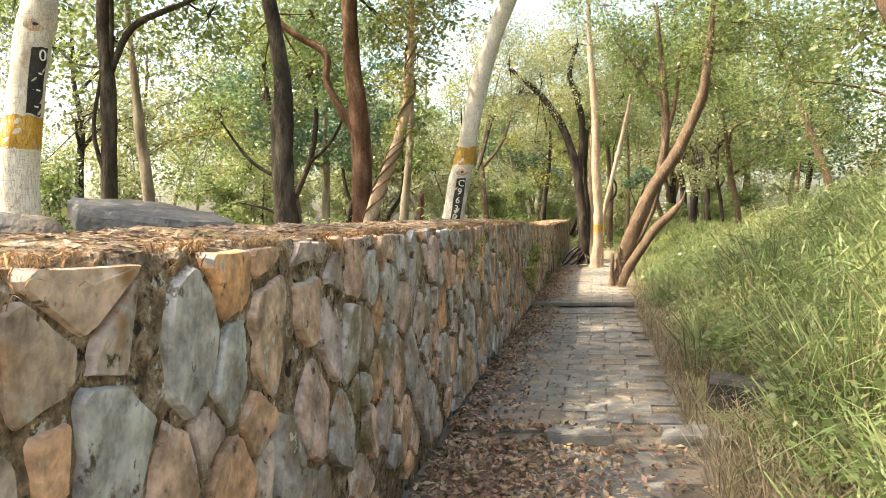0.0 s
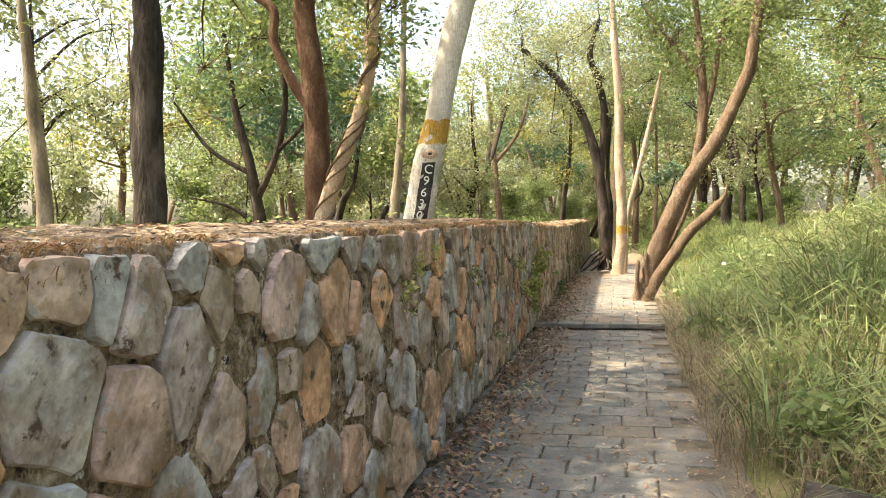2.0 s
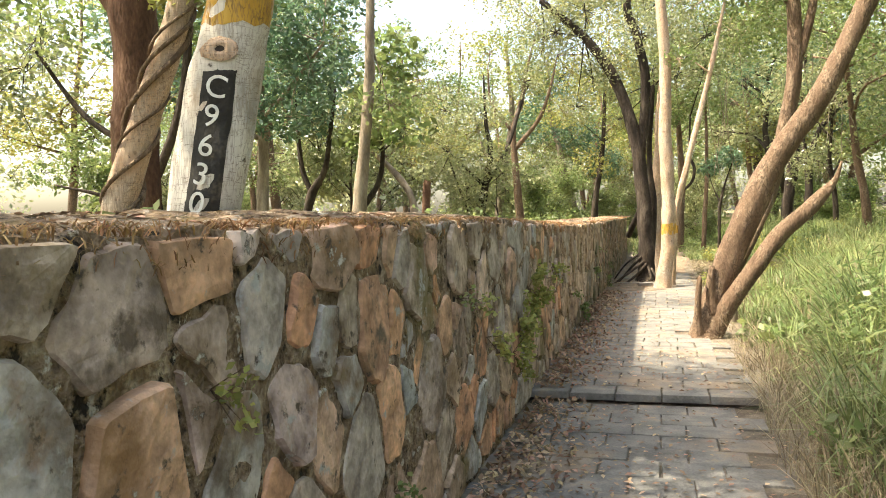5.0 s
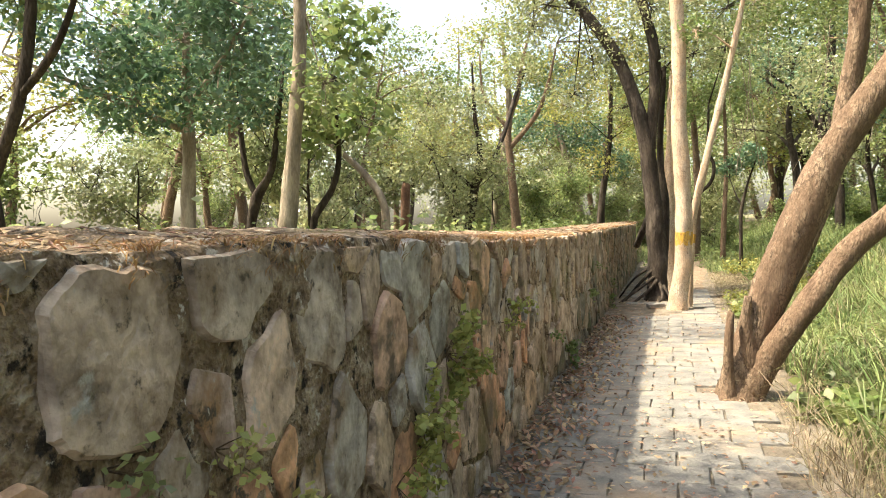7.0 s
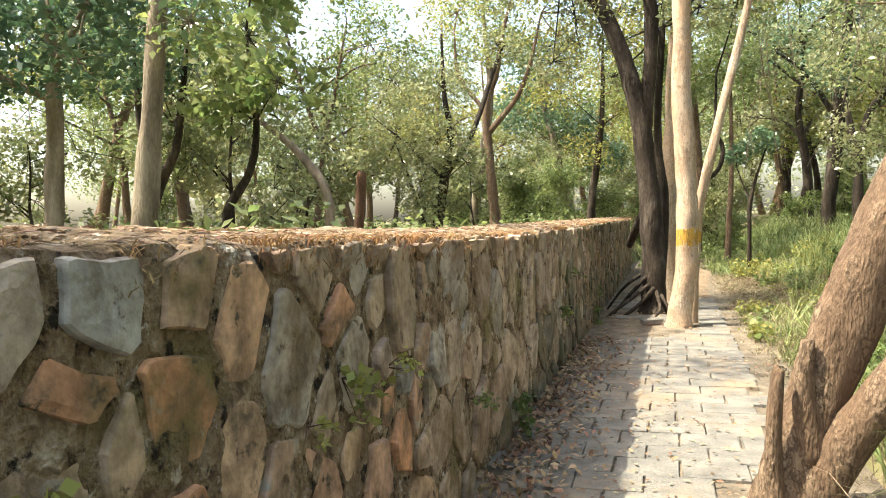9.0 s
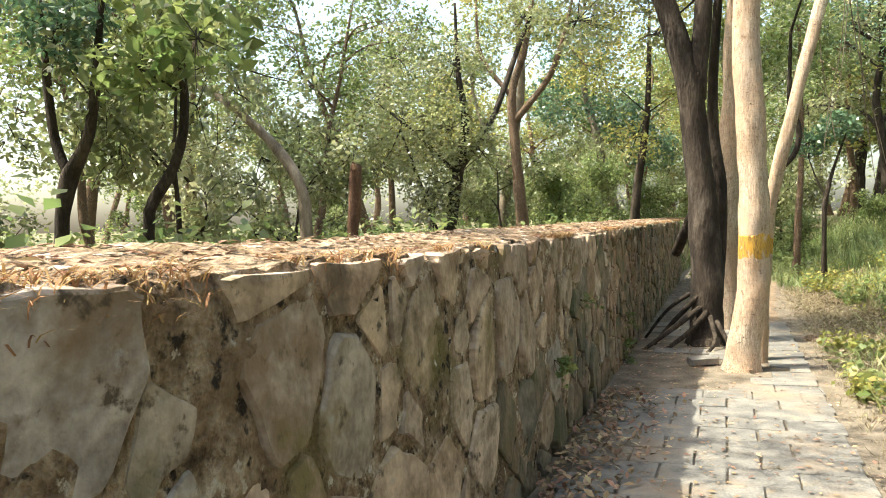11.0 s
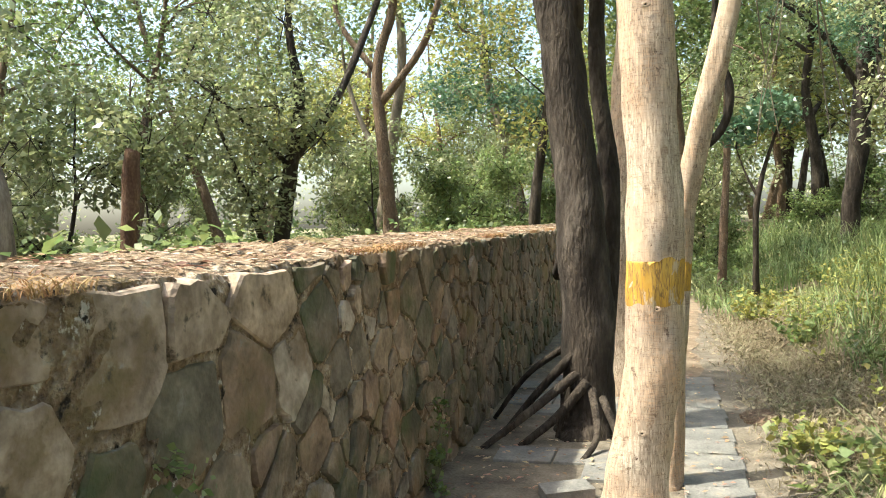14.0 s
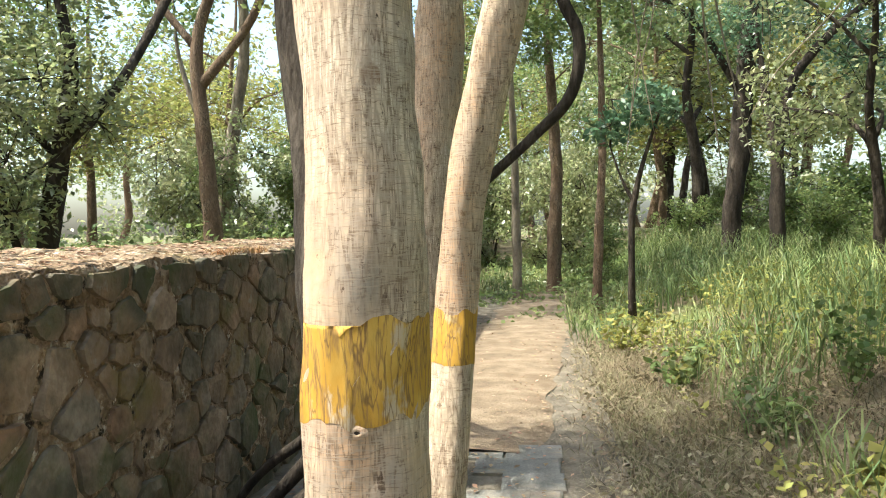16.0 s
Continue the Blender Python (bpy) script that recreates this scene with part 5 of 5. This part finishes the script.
def wood():
    """Trees and bushes over the ground about the path, clear of the walk and of the sunny gap."""
    rng = np.random.default_rng(31)
    used = []
    first = [True] * len(kinds)

    def plant(k, x, y, s):
        z = land(x, y)
        m = pose(x, y, z - 0.1, 0, 0, rng.uniform(0, 360)) @ Matrix.Diagonal((s, s, s * rng.uniform(0.85, 1.15), 1))
        if first[k]:
            kinds[k].matrix_basis = m
            first[k] = False
        else:
            copy_thing(kinds[k], m)
        used.append((x, y))

    tries = 0
    plan = [(-30, -9.0, -2, 46, 23, (0, 1, 2, 4, 0), 2.8, 1.1), (-16, -4.5, 6, 44, 17, (5, 6, 5, 6), 1.8, 1.0), (5.5, 20, -2, 22, 22, (0, 1, 3, 4), 2.3, 1.2), (7.5, 22, 22, 40, 12, (0, 1, 4, 3), 2.6, 1.25), (-30, -11, 2, 20, 12, (5, 6), 1.8, 1.5),
            (-24, 26, 44, 66, 30, (0, 2, 1, 4, 0), 2.8, 1.45), (-10, 8, 37, 52, 20, (5, 6, 6), 1.7, 1.0), (4.5, 11.0, 28, 41, 5, (6, 1, 0), 2.6, 1.0), (-4, 4, 44, 60, 8, (2, 0, 6), 2.0, 1.3)]
    for x0, x1, y0, y1, n, ks, gap, grow in plan:
        done, tries = 0, 0
        while done < n and tries < 600:
            tries += 1
            x, y = rng.uniform(x0, x1), rng.uniform(y0, y1)
            if any(math.hypot(x - a, y - b) < gap for a, b in used) or any(math.hypot(x - a, y - b) < 1.5 for a, b in HERO_SPOTS):
                continue
            if -13.0 < x < -2.5 and 11.5 < y < 28 and ks[0] != 5 and x > -9.5:
                continue
            plant(ks[rng.integers(len(ks))], x, y, rng.uniform(0.75, 1.25) * grow)
            done += 1


wood()


def far_woods():
    """Masses of foliage round the horizon."""
    rng = np.random.default_rng(41)
    clumps = []
    for k in range(620):
        an = rng.uniform(0, 2 * math.pi)
        r = rng.uniform(66, 95)
        clumps.append((r * math.cos(an), 20 + r * math.sin(an), rng.uniform(0.3, 1) ** 2 * 17 - 1.0, rng.uniform(2.0, 3.8)))
    pts = crown_points(clumps, 70000, rng)
    ob = put("far_woods", leaves_mesh("far_woods", pts, 0.55, M_LEAF_OLIVE, rng))
    tagged(ob, "hazy green woodland closing the distance", "woods", kind="stuff")


far_woods()


# ---- grass, undergrowth and litter ----
def scatter(n, x0, x1, y0, y1, rng, ok=None):
    x, y = rng.uniform(x0, x1, n), rng.uniform(y0, y1, n)
    # bare soil round the dark block and the sunken slab
    bare = (x > 0.78) & (x < 1.3) & (y > 6.0) & (y < 6.95)
    x, y = x[~bare], y[~bare]
    if ok is not None:
        keep = np.array([ok(a, b) for a, b in zip(x, y)])
        x, y = x[keep], y[keep]
    z = np.array([land(a, b) for a, b in zip(x, y)])
    return x, y, z


def grasses():
    rng = np.random.default_rng(51)
    # tall green grass on the bank, in tufts
    tx, ty, tz = scatter(5200, 0.92, 6.8, 0.5, 24, rng, lambda a, b: noise.noise(Vector((a * 1.3, b * 1.3, 7))) > -0.18 and (b < 17 or a > 2.2 or rng.uniform() < 0.25) and not (a < 1.4 and 5.4 < b < 7.2))
    for name, label, mat, per, tall, wide, bend in (("tall_grass", "tall bright green grass on the bank", M_GRASS, 20, 0.9, 0.013, 0.9), ("straw", "pale dry stalks among the green grass", M_DRY, 7, 0.85, 0.008, 0.75)):
        th = (0.42 + 0.5 * np.clip((tx - 0.9) / 0.9, 0, 1) * np.clip((20 - ty) / 6, 0.35, 1) + np.array([0.45 * noise.noise(Vector((a * 0.8, b * 0.8, 2))) + 0.35 * noise.noise(Vector((a * 2.4, b * 2.4, 2))) for a, b in zip(tx, ty)])) * rng.uniform(0.5, 1.2, len(tx)) * tall
        az = rng.uniform(0, 2 * math.pi, len(tx) * per)
        off = np.abs(rng.normal(0, 0.07, len(az)))
        x, y, z, h = np.repeat(tx, per) + np.cos(az) * off, np.repeat(ty, per) + np.sin(az) * off, np.repeat(tz, per) - 0.04, np.repeat(np.maximum(th, 0.2), per)
        g = put(name, blades_mesh(name, x, y, z, h, wide, mat, rng, bend, az + rng.normal(0, 0.5, len(az))))
        tagged(g, label, "grass", kind="stuff")
    # dry straw along the path's edge
    x, y, z = scatter(22000, 0.55, 1.8, 0.5, 30, rng, lambda a, b: noise.noise(Vector((a * 1.3, b * 1.3, 4))) > -0.25 and a > 0.62 + 0.15 * noise.noise(Vector((b * 1.5, 0, 0))))
    g = put("dry_grass", blades_mesh("dry_grass", x, y, np.maximum(z, -0.1), np.where(y < 16.5, 0.36, 0.13), 0.006, M_DRY, rng, 1.2))
    tagged(g, "dry straw-coloured grass along the path edge", "dry grass", kind="stuff")
    # low growth in the wood beyond
    x, y, z = scatter(48000, -3.0, 16, 22, 46, rng, lambda a, b: not (-1.3 < a < 0.75 and b < 37) and (a > 1.7 or b > 31) and noise.noise(Vector((a * 0.6, b * 0.6, 1))) > -0.2)
    h = 0.35 + 0.45 * np.clip((x - 1.5) / 2, 0, 1)
    g = put("meadow_grass", blades_mesh("meadow_grass", x, y, z - 0.02, h, 0.014, M_GRASS, rng, 0.7))
    tagged(g, "loose green grass under the trees", "grass", kind="stuff")
    # dead brush beside the path
    x, y, z = scatter(9000, 0.75, 3.2, 23, 32, rng)
    g = put("dead_brush", blades_mesh("dead_brush", x, y, z, 0.15, 0.007, M_DRY, rng, 1.8))
    tagged(g, "flattened dead brush beside the path", "dead brush", kind="stuff")
    x, y, z = scatter(15000, 0.6, 3.0, 20, 31, rng, lambda a, b: noise.noise(Vector((a * 1.2, b * 1.2, 9))) > -0.2)
    ob = put("brush_litter", leaves_mesh("brush_litter", np.stack([x, y, z + rng.uniform(0.01, 0.16, len(x))], 1), 0.05, M_DRY, rng, 0.5, 0.0, 1.0))
    tagged(ob, "withered brown leaves in the dead brush", "fallen leaves", kind="stuff")
    # ragged blades and stalks over the bank
    x, y, z = scatter(44000, 0.95, 6.5, 0.8, 20, rng, lambda a, b: noise.noise(Vector((a * 1.1, b * 1.1, 6))) > -0.15)
    z = z + np.clip((x - 0.8) / 1.0, 0.25, 1) * rng.uniform(0.1, 1.05, len(x)) * np.clip((22 - y) / 7, 0.4, 1)
    ob = put("grass_leaves", leaves_mesh("grass_leaves", np.stack([x, y, z], 1), 0.22, M_GRASS, rng, 0.075, 0.15, 0.6))
    tagged(ob, "ragged loose grass leaves over the bank", "grass", kind="stuff")
    # broad-leaved weeds
    for name, label, n, box, hh, size, mat in (("weeds", "low green broad-leaved weeds", 9000, (0.75, 3.0, 14.5, 25), 0.30, 0.10, M_LEAF_GREEN),
                                             ("undergrowth", "dark green undergrowth beneath the trees", 26000, (-1.0, 9, 33, 46), 0.55, 0.11, M_LEAF_GREEN),
                                             ("undergrowth_behind_wall", "green undergrowth behind the wall", 42000, (-16, -2.2, 2, 46), 0.75, 0.12, M_LEAF_GREEN),
                                             ("leafy_weeds", "yellow-green leafy weeds under the trees", 30000, (1.5, 7, 23, 35), 0.65, 0.06, M_LEAF_YELLOW),
                                             ("bank_weeds", "green weeds among the grass of the bank", 24000, (1.0, 6, 2, 16), 0.9, 0.07, M_LEAF_GREEN)):
        x, y, z = scatter(n, box[0], box[1], box[2], box[3], rng, lambda a, b: noise.noise(Vector((a * 0.7, b * 0.7, 5))) > -0.1)
        z = z + rng.uniform(0.02, 1, len(x)) * hh * (0.6 + np.array([noise.noise(Vector((a, b, 8))) for a, b in zip(x, y)]))
        ob = put(name, leaves_mesh(name, np.stack([x, y, z], 1), size, mat, rng, 0.65, 0.0, 1.2))
        tagged(ob, label, "undergrowth", kind="stuff")


def litter():
    rng = np.random.default_rng(61)
    # on the paving, thicker by the wall
    n = 11000
    y = rng.uniform(0.5, 34, n)
    x = WALL_X + 0.05 + np.abs(rng.normal(0, 0.45, n)) + (rng.uniform(0, 1, n) < 0.55) * rng.uniform(0, 1.7, n)
    keep = (x < PATH_R + 0.1) & ((y < 16) | (rng.uniform(0, 1, n) < 0.6))
    x, y = x[keep], y[keep]
    z = np.array([bed_height(b) + 0.012 for b in y])
    ob = put("leaf_litter", leaves_mesh("leaf_litter", np.stack([x, y, z], 1), 0.042, M_LITTER, rng, 0.5, 0.0, 3.0))
    tagged(ob, "dry brown fallen leaves on the paving", "fallen leaves", kind="stuff")
    # drifts of red-brown leaves where the path begins
    n = 8500
    y = np.where(rng.uniform(0, 1, n) < 0.4, rng.uniform(3.2, 6.0, n), rng.uniform(1.5, 22, n))
    x = np.minimum(WALL_X + 0.04 + np.abs(rng.normal(0, np.where(y < 5.9, 0.75, 0.24), n)), 1.0)
    z = np.array([bed_height(b) + 0.015 + 0.03 * rng.uniform() for b in y])
    ob = put("leaf_drift", leaves_mesh("leaf_drift", np.stack([x, y, z], 1), 0.06, M_LITTER, rng, 0.5, 0.0, 2.0))
    tagged(ob, "drift of reddish fallen leaves along the wall's foot", "fallen leaves", kind="stuff")
    # a fringe of dry moss and needles along the wall's edges
    n = 26000
    y = rng.uniform(-1, WALL_END, n)
    x = WALL_X + 0.022 - np.abs(rng.normal(0, 0.09, n))
    keep = np.array([noise.noise(Vector((b * 0.8, 0, 3))) + 0.6 * noise.noise(Vector((b * 4, a * 4, 3))) > -0.2 + 0.45 * smooth(17, 20, b) for a, b in zip(x, y)])
    x, y = x[keep], y[keep]
    z = np.array([top_of_wall(b) - 0.02 + 0.1 * max(WALL_X - a - 0.1, 0) - (rng.uniform(0, 0.09) * (b < 20) if a > WALL_X - 0.012 else 0) for a, b in zip(x, y)])
    ob = put("dry_moss", blades_mesh("dry_moss", x, y, z, 0.036, 0.0045, M_NEEDLE, rng, 2.2))
    tagged(ob, "rusty dry moss and needles along the wall's top", "moss", kind="stuff")
    # on the wall
    n = 9000
    y = rng.uniform(-1, 40, n)
    x = WALL_X - rng.uniform(0.02, WALL_T - 0.05, n)
    z = np.array([top_of_wall(b) - 0.004 + 0.1 * max(WALL_X - a - 0.1, 0) + 0.012 * rng.uniform() for a, b in zip(x, y)])
    ob = put("wall_top_litter", leaves_mesh("wall_top_litter", np.stack([x, y, z], 1), 0.045, M_LITTER, rng, 0.4, 0.0, 3.5))
    tagged(ob, "rusty dry leaves and needles on the wall's top", "fallen leaves", kind="stuff")


def boulder(label, x, y, z, sx, sy, sz, seed, material):
    bm = bmesh.new()
    bmesh.ops.create_icosphere(bm, subdivisions=4, radius=1)
    for v in bm.verts:
        p = v.co.copy()
        d = 1 + 0.28 * noise.noise(p * 1.1 + Vector((seed, 0, 0))) + 0.10 * noise.noise(p * 3.2 + Vector((0, seed, 0))) + 0.03 * noise.noise(p * 9)
        q = p * d
        q.z = min(q.z, 0.62 + 0.12 * q.x + 0.1 * noise.noise(p * 2.0))
        v.co = (q.x * sx, q.y * sy, q.z * sz)
    me = bpy.data.meshes.new("boulder")
    bm.to_mesh(me)
    bm.free()
    me.materials.append(material)
    me.polygons.foreach_set("use_smooth", [True] * len(me.polygons))
    ob = put("boulder", me)
    ob.location = (x, y, z)
    return tagged(ob, label, "rock")


def rock_slab(name, label, category, outline, z, thick, tilt, seed, material):
    """A broken flat slab: an irregular outline with chipped edges."""
    cx, cy = np.mean([p[0] for p in outline]), np.mean([p[1] for p in outline])
    rng = np.random.default_rng(seed)
    ring = []
    for i, a in enumerate(outline):
        b = outline[(i + 1) % len(outline)]
        for k in range(4):
            ring.append((a[0] + (b[0] - a[0]) * k / 4 - cx + rng.normal(0, 0.008), a[1] + (b[1] - a[1]) * k / 4 - cy + rng.normal(0, 0.008)))
    n = len(ring)
    verts = [(x * s, y * s, h * thick + rng.normal(0, 0.004)) for s, h in ((0.93, -1), (1.0, -0.8), (1.0, -0.2), (0.95, 0), (0.5, 0.06)) for x, y in ring] + [(0, 0, 0.07 * thick)]
    faces = [(k * n + i, k * n + (i + 1) % n, (k + 1) * n + (i + 1) % n, (k + 1) * n + i) for k in range(4) for i in range(n)]
    faces += [(4 * n + i, 4 * n + (i + 1) % n, 5 * n) for i in range(n)] + [tuple(range(n))[::-1]]
    ob = put(name, mesh_from(name, verts, faces, material))
    ob.matrix_basis = pose(cx, cy, z, *tilt)
    return tagged(ob, label, category)


boulder("dark boulder lying behind the wall under a slab", -2.65, 4.15, 1.05, 0.42, 0.36, 0.66, 3, M_ROCK)
rock_slab("rock_slab", "large flat grey rock slab leaning on a dark boulder", "rock", [(-3.1, 4.2), (-2.7, 3.75), (-2.2, 3.8), (-1.93, 4.1), (-2.3, 4.5), (-2.85, 4.65)], 1.60, 0.16, (3, 9, 0), 4, M_ROCK)
boulder("grey boulder with a flat top behind the wall", -2.45, 2.75, 1.05, 0.46, 0.40, 0.72, 9, M_ROCK)
rock_slab("stone_block", "dark stone block lying in the grass by the path", "rock", [(0.86, 6.5), (1.28, 6.42), (1.36, 6.82), (0.92, 6.92)], 0.13, 0.28, (4, 5, 0), 5, M_ROCK_DARK)
for ex, ey, ew, ed, et, en in ((-0.16, 5.78, 0.46, 0.30, (-2, 1, 2), "grey paving slab at the broken path edge"), (0.60, 5.80, 0.34, 0.28, (2, -3, -4), "loose grey paving slab at the broken path edge"), (0.90, 5.66, 0.30, 0.26, (3, 12, 14), "tilted greenish paving slab sunk in the grass")):
    rock_slab("paving_slab", en, "paving slab", [(ex - ew / 2, ey - ed / 2), (ex + ew / 2, ey - ed / 2), (ex + ew / 2, ey + ed / 2), (ex - ew / 2, ey + ed / 2)], -0.055, 0.10, et, int(ex * 50 + 90), M_PAVER)
rock_slab("broken_slab", "broken grey paving slab on edge beside the path", "paving slab", [(0.78, 9.15), (0.88, 9.1), (0.93, 9.5), (0.82, 9.55)], 0.03, 0.16, (0, 14, 8), 12, M_PAVER)
rock_slab("broken_slab", "small broken stone lying by the path edge", "paving slab", [(0.70, 9.7), (0.92, 9.65), (0.96, 9.9), (0.74, 9.95)], -0.04, 0.09, (4, -6, 0), 13, M_PAVER)
tagged(put("dead_root", tube([(0.80, 10.0, -0.06, 0.05), (0.92, 10.3, 0.03, 0.045), (1.15, 10.6, 0.12, 0.04), (1.45, 10.8, 0.15, 0.02)], M_BARK_GREY, 8, 5, 0.2, "dead_root")), "weathered dead root lying in the straw", "root")
boulder("reddish stone beside the path edge", 0.78, 25.3, -0.08, 0.15, 0.2, 0.16, 6, M_BARK_BROWN)
grasses()
litter()


# ---- small plants on the wall ----
def wall_plant(y, z, spread, count, leaf, label, seed):
    rng = np.random.default_rng(seed)
    root = tagged(new("wall_plant"), label, "plant", "small plants rooted in the wall")
    root.location = (WALL_X + 0.01, y, z)
    lines, spots = [], []
    for k in range(max(4, int(spread * 40))):
        end = np.array([abs(rng.normal(0.06, 0.04)), rng.normal(0, spread * 0.6), rng.normal(-spread * 0.25, spread * 0.6)])
        lines.append(((0, 0, 0), end, 0.003))
        for q in range(count // max(4, int(spread * 40))):
            spots.append(end * rng.uniform(0.3, 1.05) + rng.normal(0, 0.02, 3) + np.array([0.035, 0, 0]))
    put("stalk_spray", twigs_mesh(lines, M_BARK_BROWN, "stalk_spray"), root)["kind"] = "stuff"
    put("foliage", leaves_mesh("foliage", np.array(spots), 0.028 if spread < 0.1 else 0.040, leaf, rng, 0.8, 0.0, 0.3), root)


WALL_PLANTS = [(7.24, 1.19, 0.07, 60, 1), (7.0, 1.10, 0.09, 70, 1), (7.7, 1.30, 0.06, 40, 1), (13.74, 0.85, 0.24, 480, 1), (13.35, 0.62, 0.22, 380, 1), (13.0, 0.45, 0.16, 200, 1), (11.38, 1.02, 0.06, 40, 0), (11.76, 0.95, 0.08, 60, 1), (12.1, 0.7, 0.12, 110, 1),
               (15.2, 0.93, 0.10, 70, 1), (17.93, 0.21, 0.14, 160, 0), (15.6, 0.89, 0.06, 40, 1), (14.94, 0.84, 0.05, 30, 1), (20.2, 0.58, 0.10, 110, 0), (21.1, 0.85, 0.06, 40, 0), (23.4, 0.1, 0.16, 160, 0), (23.47, 0.45, 0.09, 80, 0), (10.3, 0.35, 0.07, 40, 0), (9.0, 1.05, 0.08, 60, 1), (16.8, 0.5, 0.08, 60, 0)]
for k, (y, z, spread, count, kind_of) in enumerate(WALL_PLANTS):
    wall_plant(y, z, spread, count, M_CREEPER if kind_of else M_LEAF_GREEN, "yellowing small-leaved creeper on the stone wall" if kind_of else "fresh green sprig growing from the stone wall", 300 + k)


def hanging_vine(points, seed):
    ob = put("hanging_vine", tube(points, M_BARK_GREY, 5, 4, 0.05, "hanging_vine"))
    tagged(ob, "thin pale bare vine hanging from the branches", "vine", "bare vines hanging in the trees")


vr = np.random.default_rng(91)
for k in range(16):
    x, y, z = vr.uniform(0.7, 4.2), vr.uniform(25.5, 30), vr.uniform(2.9, 4.0)
    dx, dy = vr.normal(0, 0.7), vr.normal(0, 0.5)
    drop = vr.uniform(0.2, 1.6)
    hanging_vine([(x, y, z + 1.5, 0.006), (x + dx * 0.3, y + dy * 0.3, z + 0.2, 0.008), (x + dx * 0.7, y + dy, z - drop * 0.4, 0.007), (x + dx, y + dy, z - drop, 0.003)], k)


# ---- herbs at the path's edge ----
def herb(x, y, r, height, count, size, leaf, label, seed):
    rng = np.random.default_rng(seed)
    root = tagged(new("herb"), label, "plant", "herbs along the path")
    root.location = (x, y, land(x, y))
    lines, spots = [], []
    for k in range(14):
        an = rng.uniform(0, 6.283)
        end = np.array([math.cos(an) * r * rng.uniform(0.2, 1), math.sin(an) * r * rng.uniform(0.2, 1), height * rng.uniform(0.5, 1.1)])
        lines.append(((0, 0, -0.03), end, 0.005))
        for q in range(count // 14):
            spots.append(end * rng.uniform(0.35, 1.05) + rng.normal(0, 0.03, 3))
    put("stalk_spray", twigs_mesh(lines, M_LEAF_GREEN, "stalk_spray"), root)["kind"] = "stuff"
    put("foliage", leaves_mesh("foliage", np.array(spots), size, leaf, rng, 0.7, 0.1, 0.8), root)


for k, (x, y, r, hh, count, size, yellow) in enumerate([(0.95, 24.4, 0.28, 0.28, 240, 0.06, 1), (2.15, 25.7, 0.3, 0.25, 120, 0.13, 1), (2.6, 27.5, 0.4, 0.7, 260, 0.08, 0), (3.2, 26.5, 0.4, 0.8, 260, 0.08, 0), (0.80, 22.2, 0.22, 0.30, 180, 0.06, 1), (1.35, 23.9, 0.25, 0.3, 200, 0.06, 1), (0.95, 16.2, 0.35, 0.35, 160, 0.13, 0), (1.15, 15.5, 0.35, 0.40, 160, 0.14, 0),
                                                        (1.2, 16.9, 0.3, 0.3, 140, 0.12, 0), (0.95, 12.0, 0.25, 0.35, 120, 0.09, 0), (1.1, 9.2, 0.3, 0.5, 150, 0.08, 0), (1.2, 7.6, 0.3, 0.6, 150, 0.08, 0), (1.6, 28.5, 0.4, 0.5, 260, 0.07, 0), (1.3, 30.5, 0.4, 0.5, 260, 0.07, 1), (1.9, 26.8, 0.35, 0.45, 240, 0.06, 0)]):
    herb(x, y, r, hh, count, size, M_LEAF_YELLOW if yellow else M_LEAF_GREEN, "yellow-leaved herb beside the paving" if yellow else "broad-leaved green herb beside the paving", 400 + k)


# ---- a loose block by the pale tree ----
loose = put("loose_paving_block", paver_mesh(0.26, 0.14, np.random.default_rng(7)))
loose.matrix_basis = pose(-0.40, 23.45, 0.062, 3, -2, 24)
tagged(loose, "loose grey paving block lying beside the pale tree", "paving block")
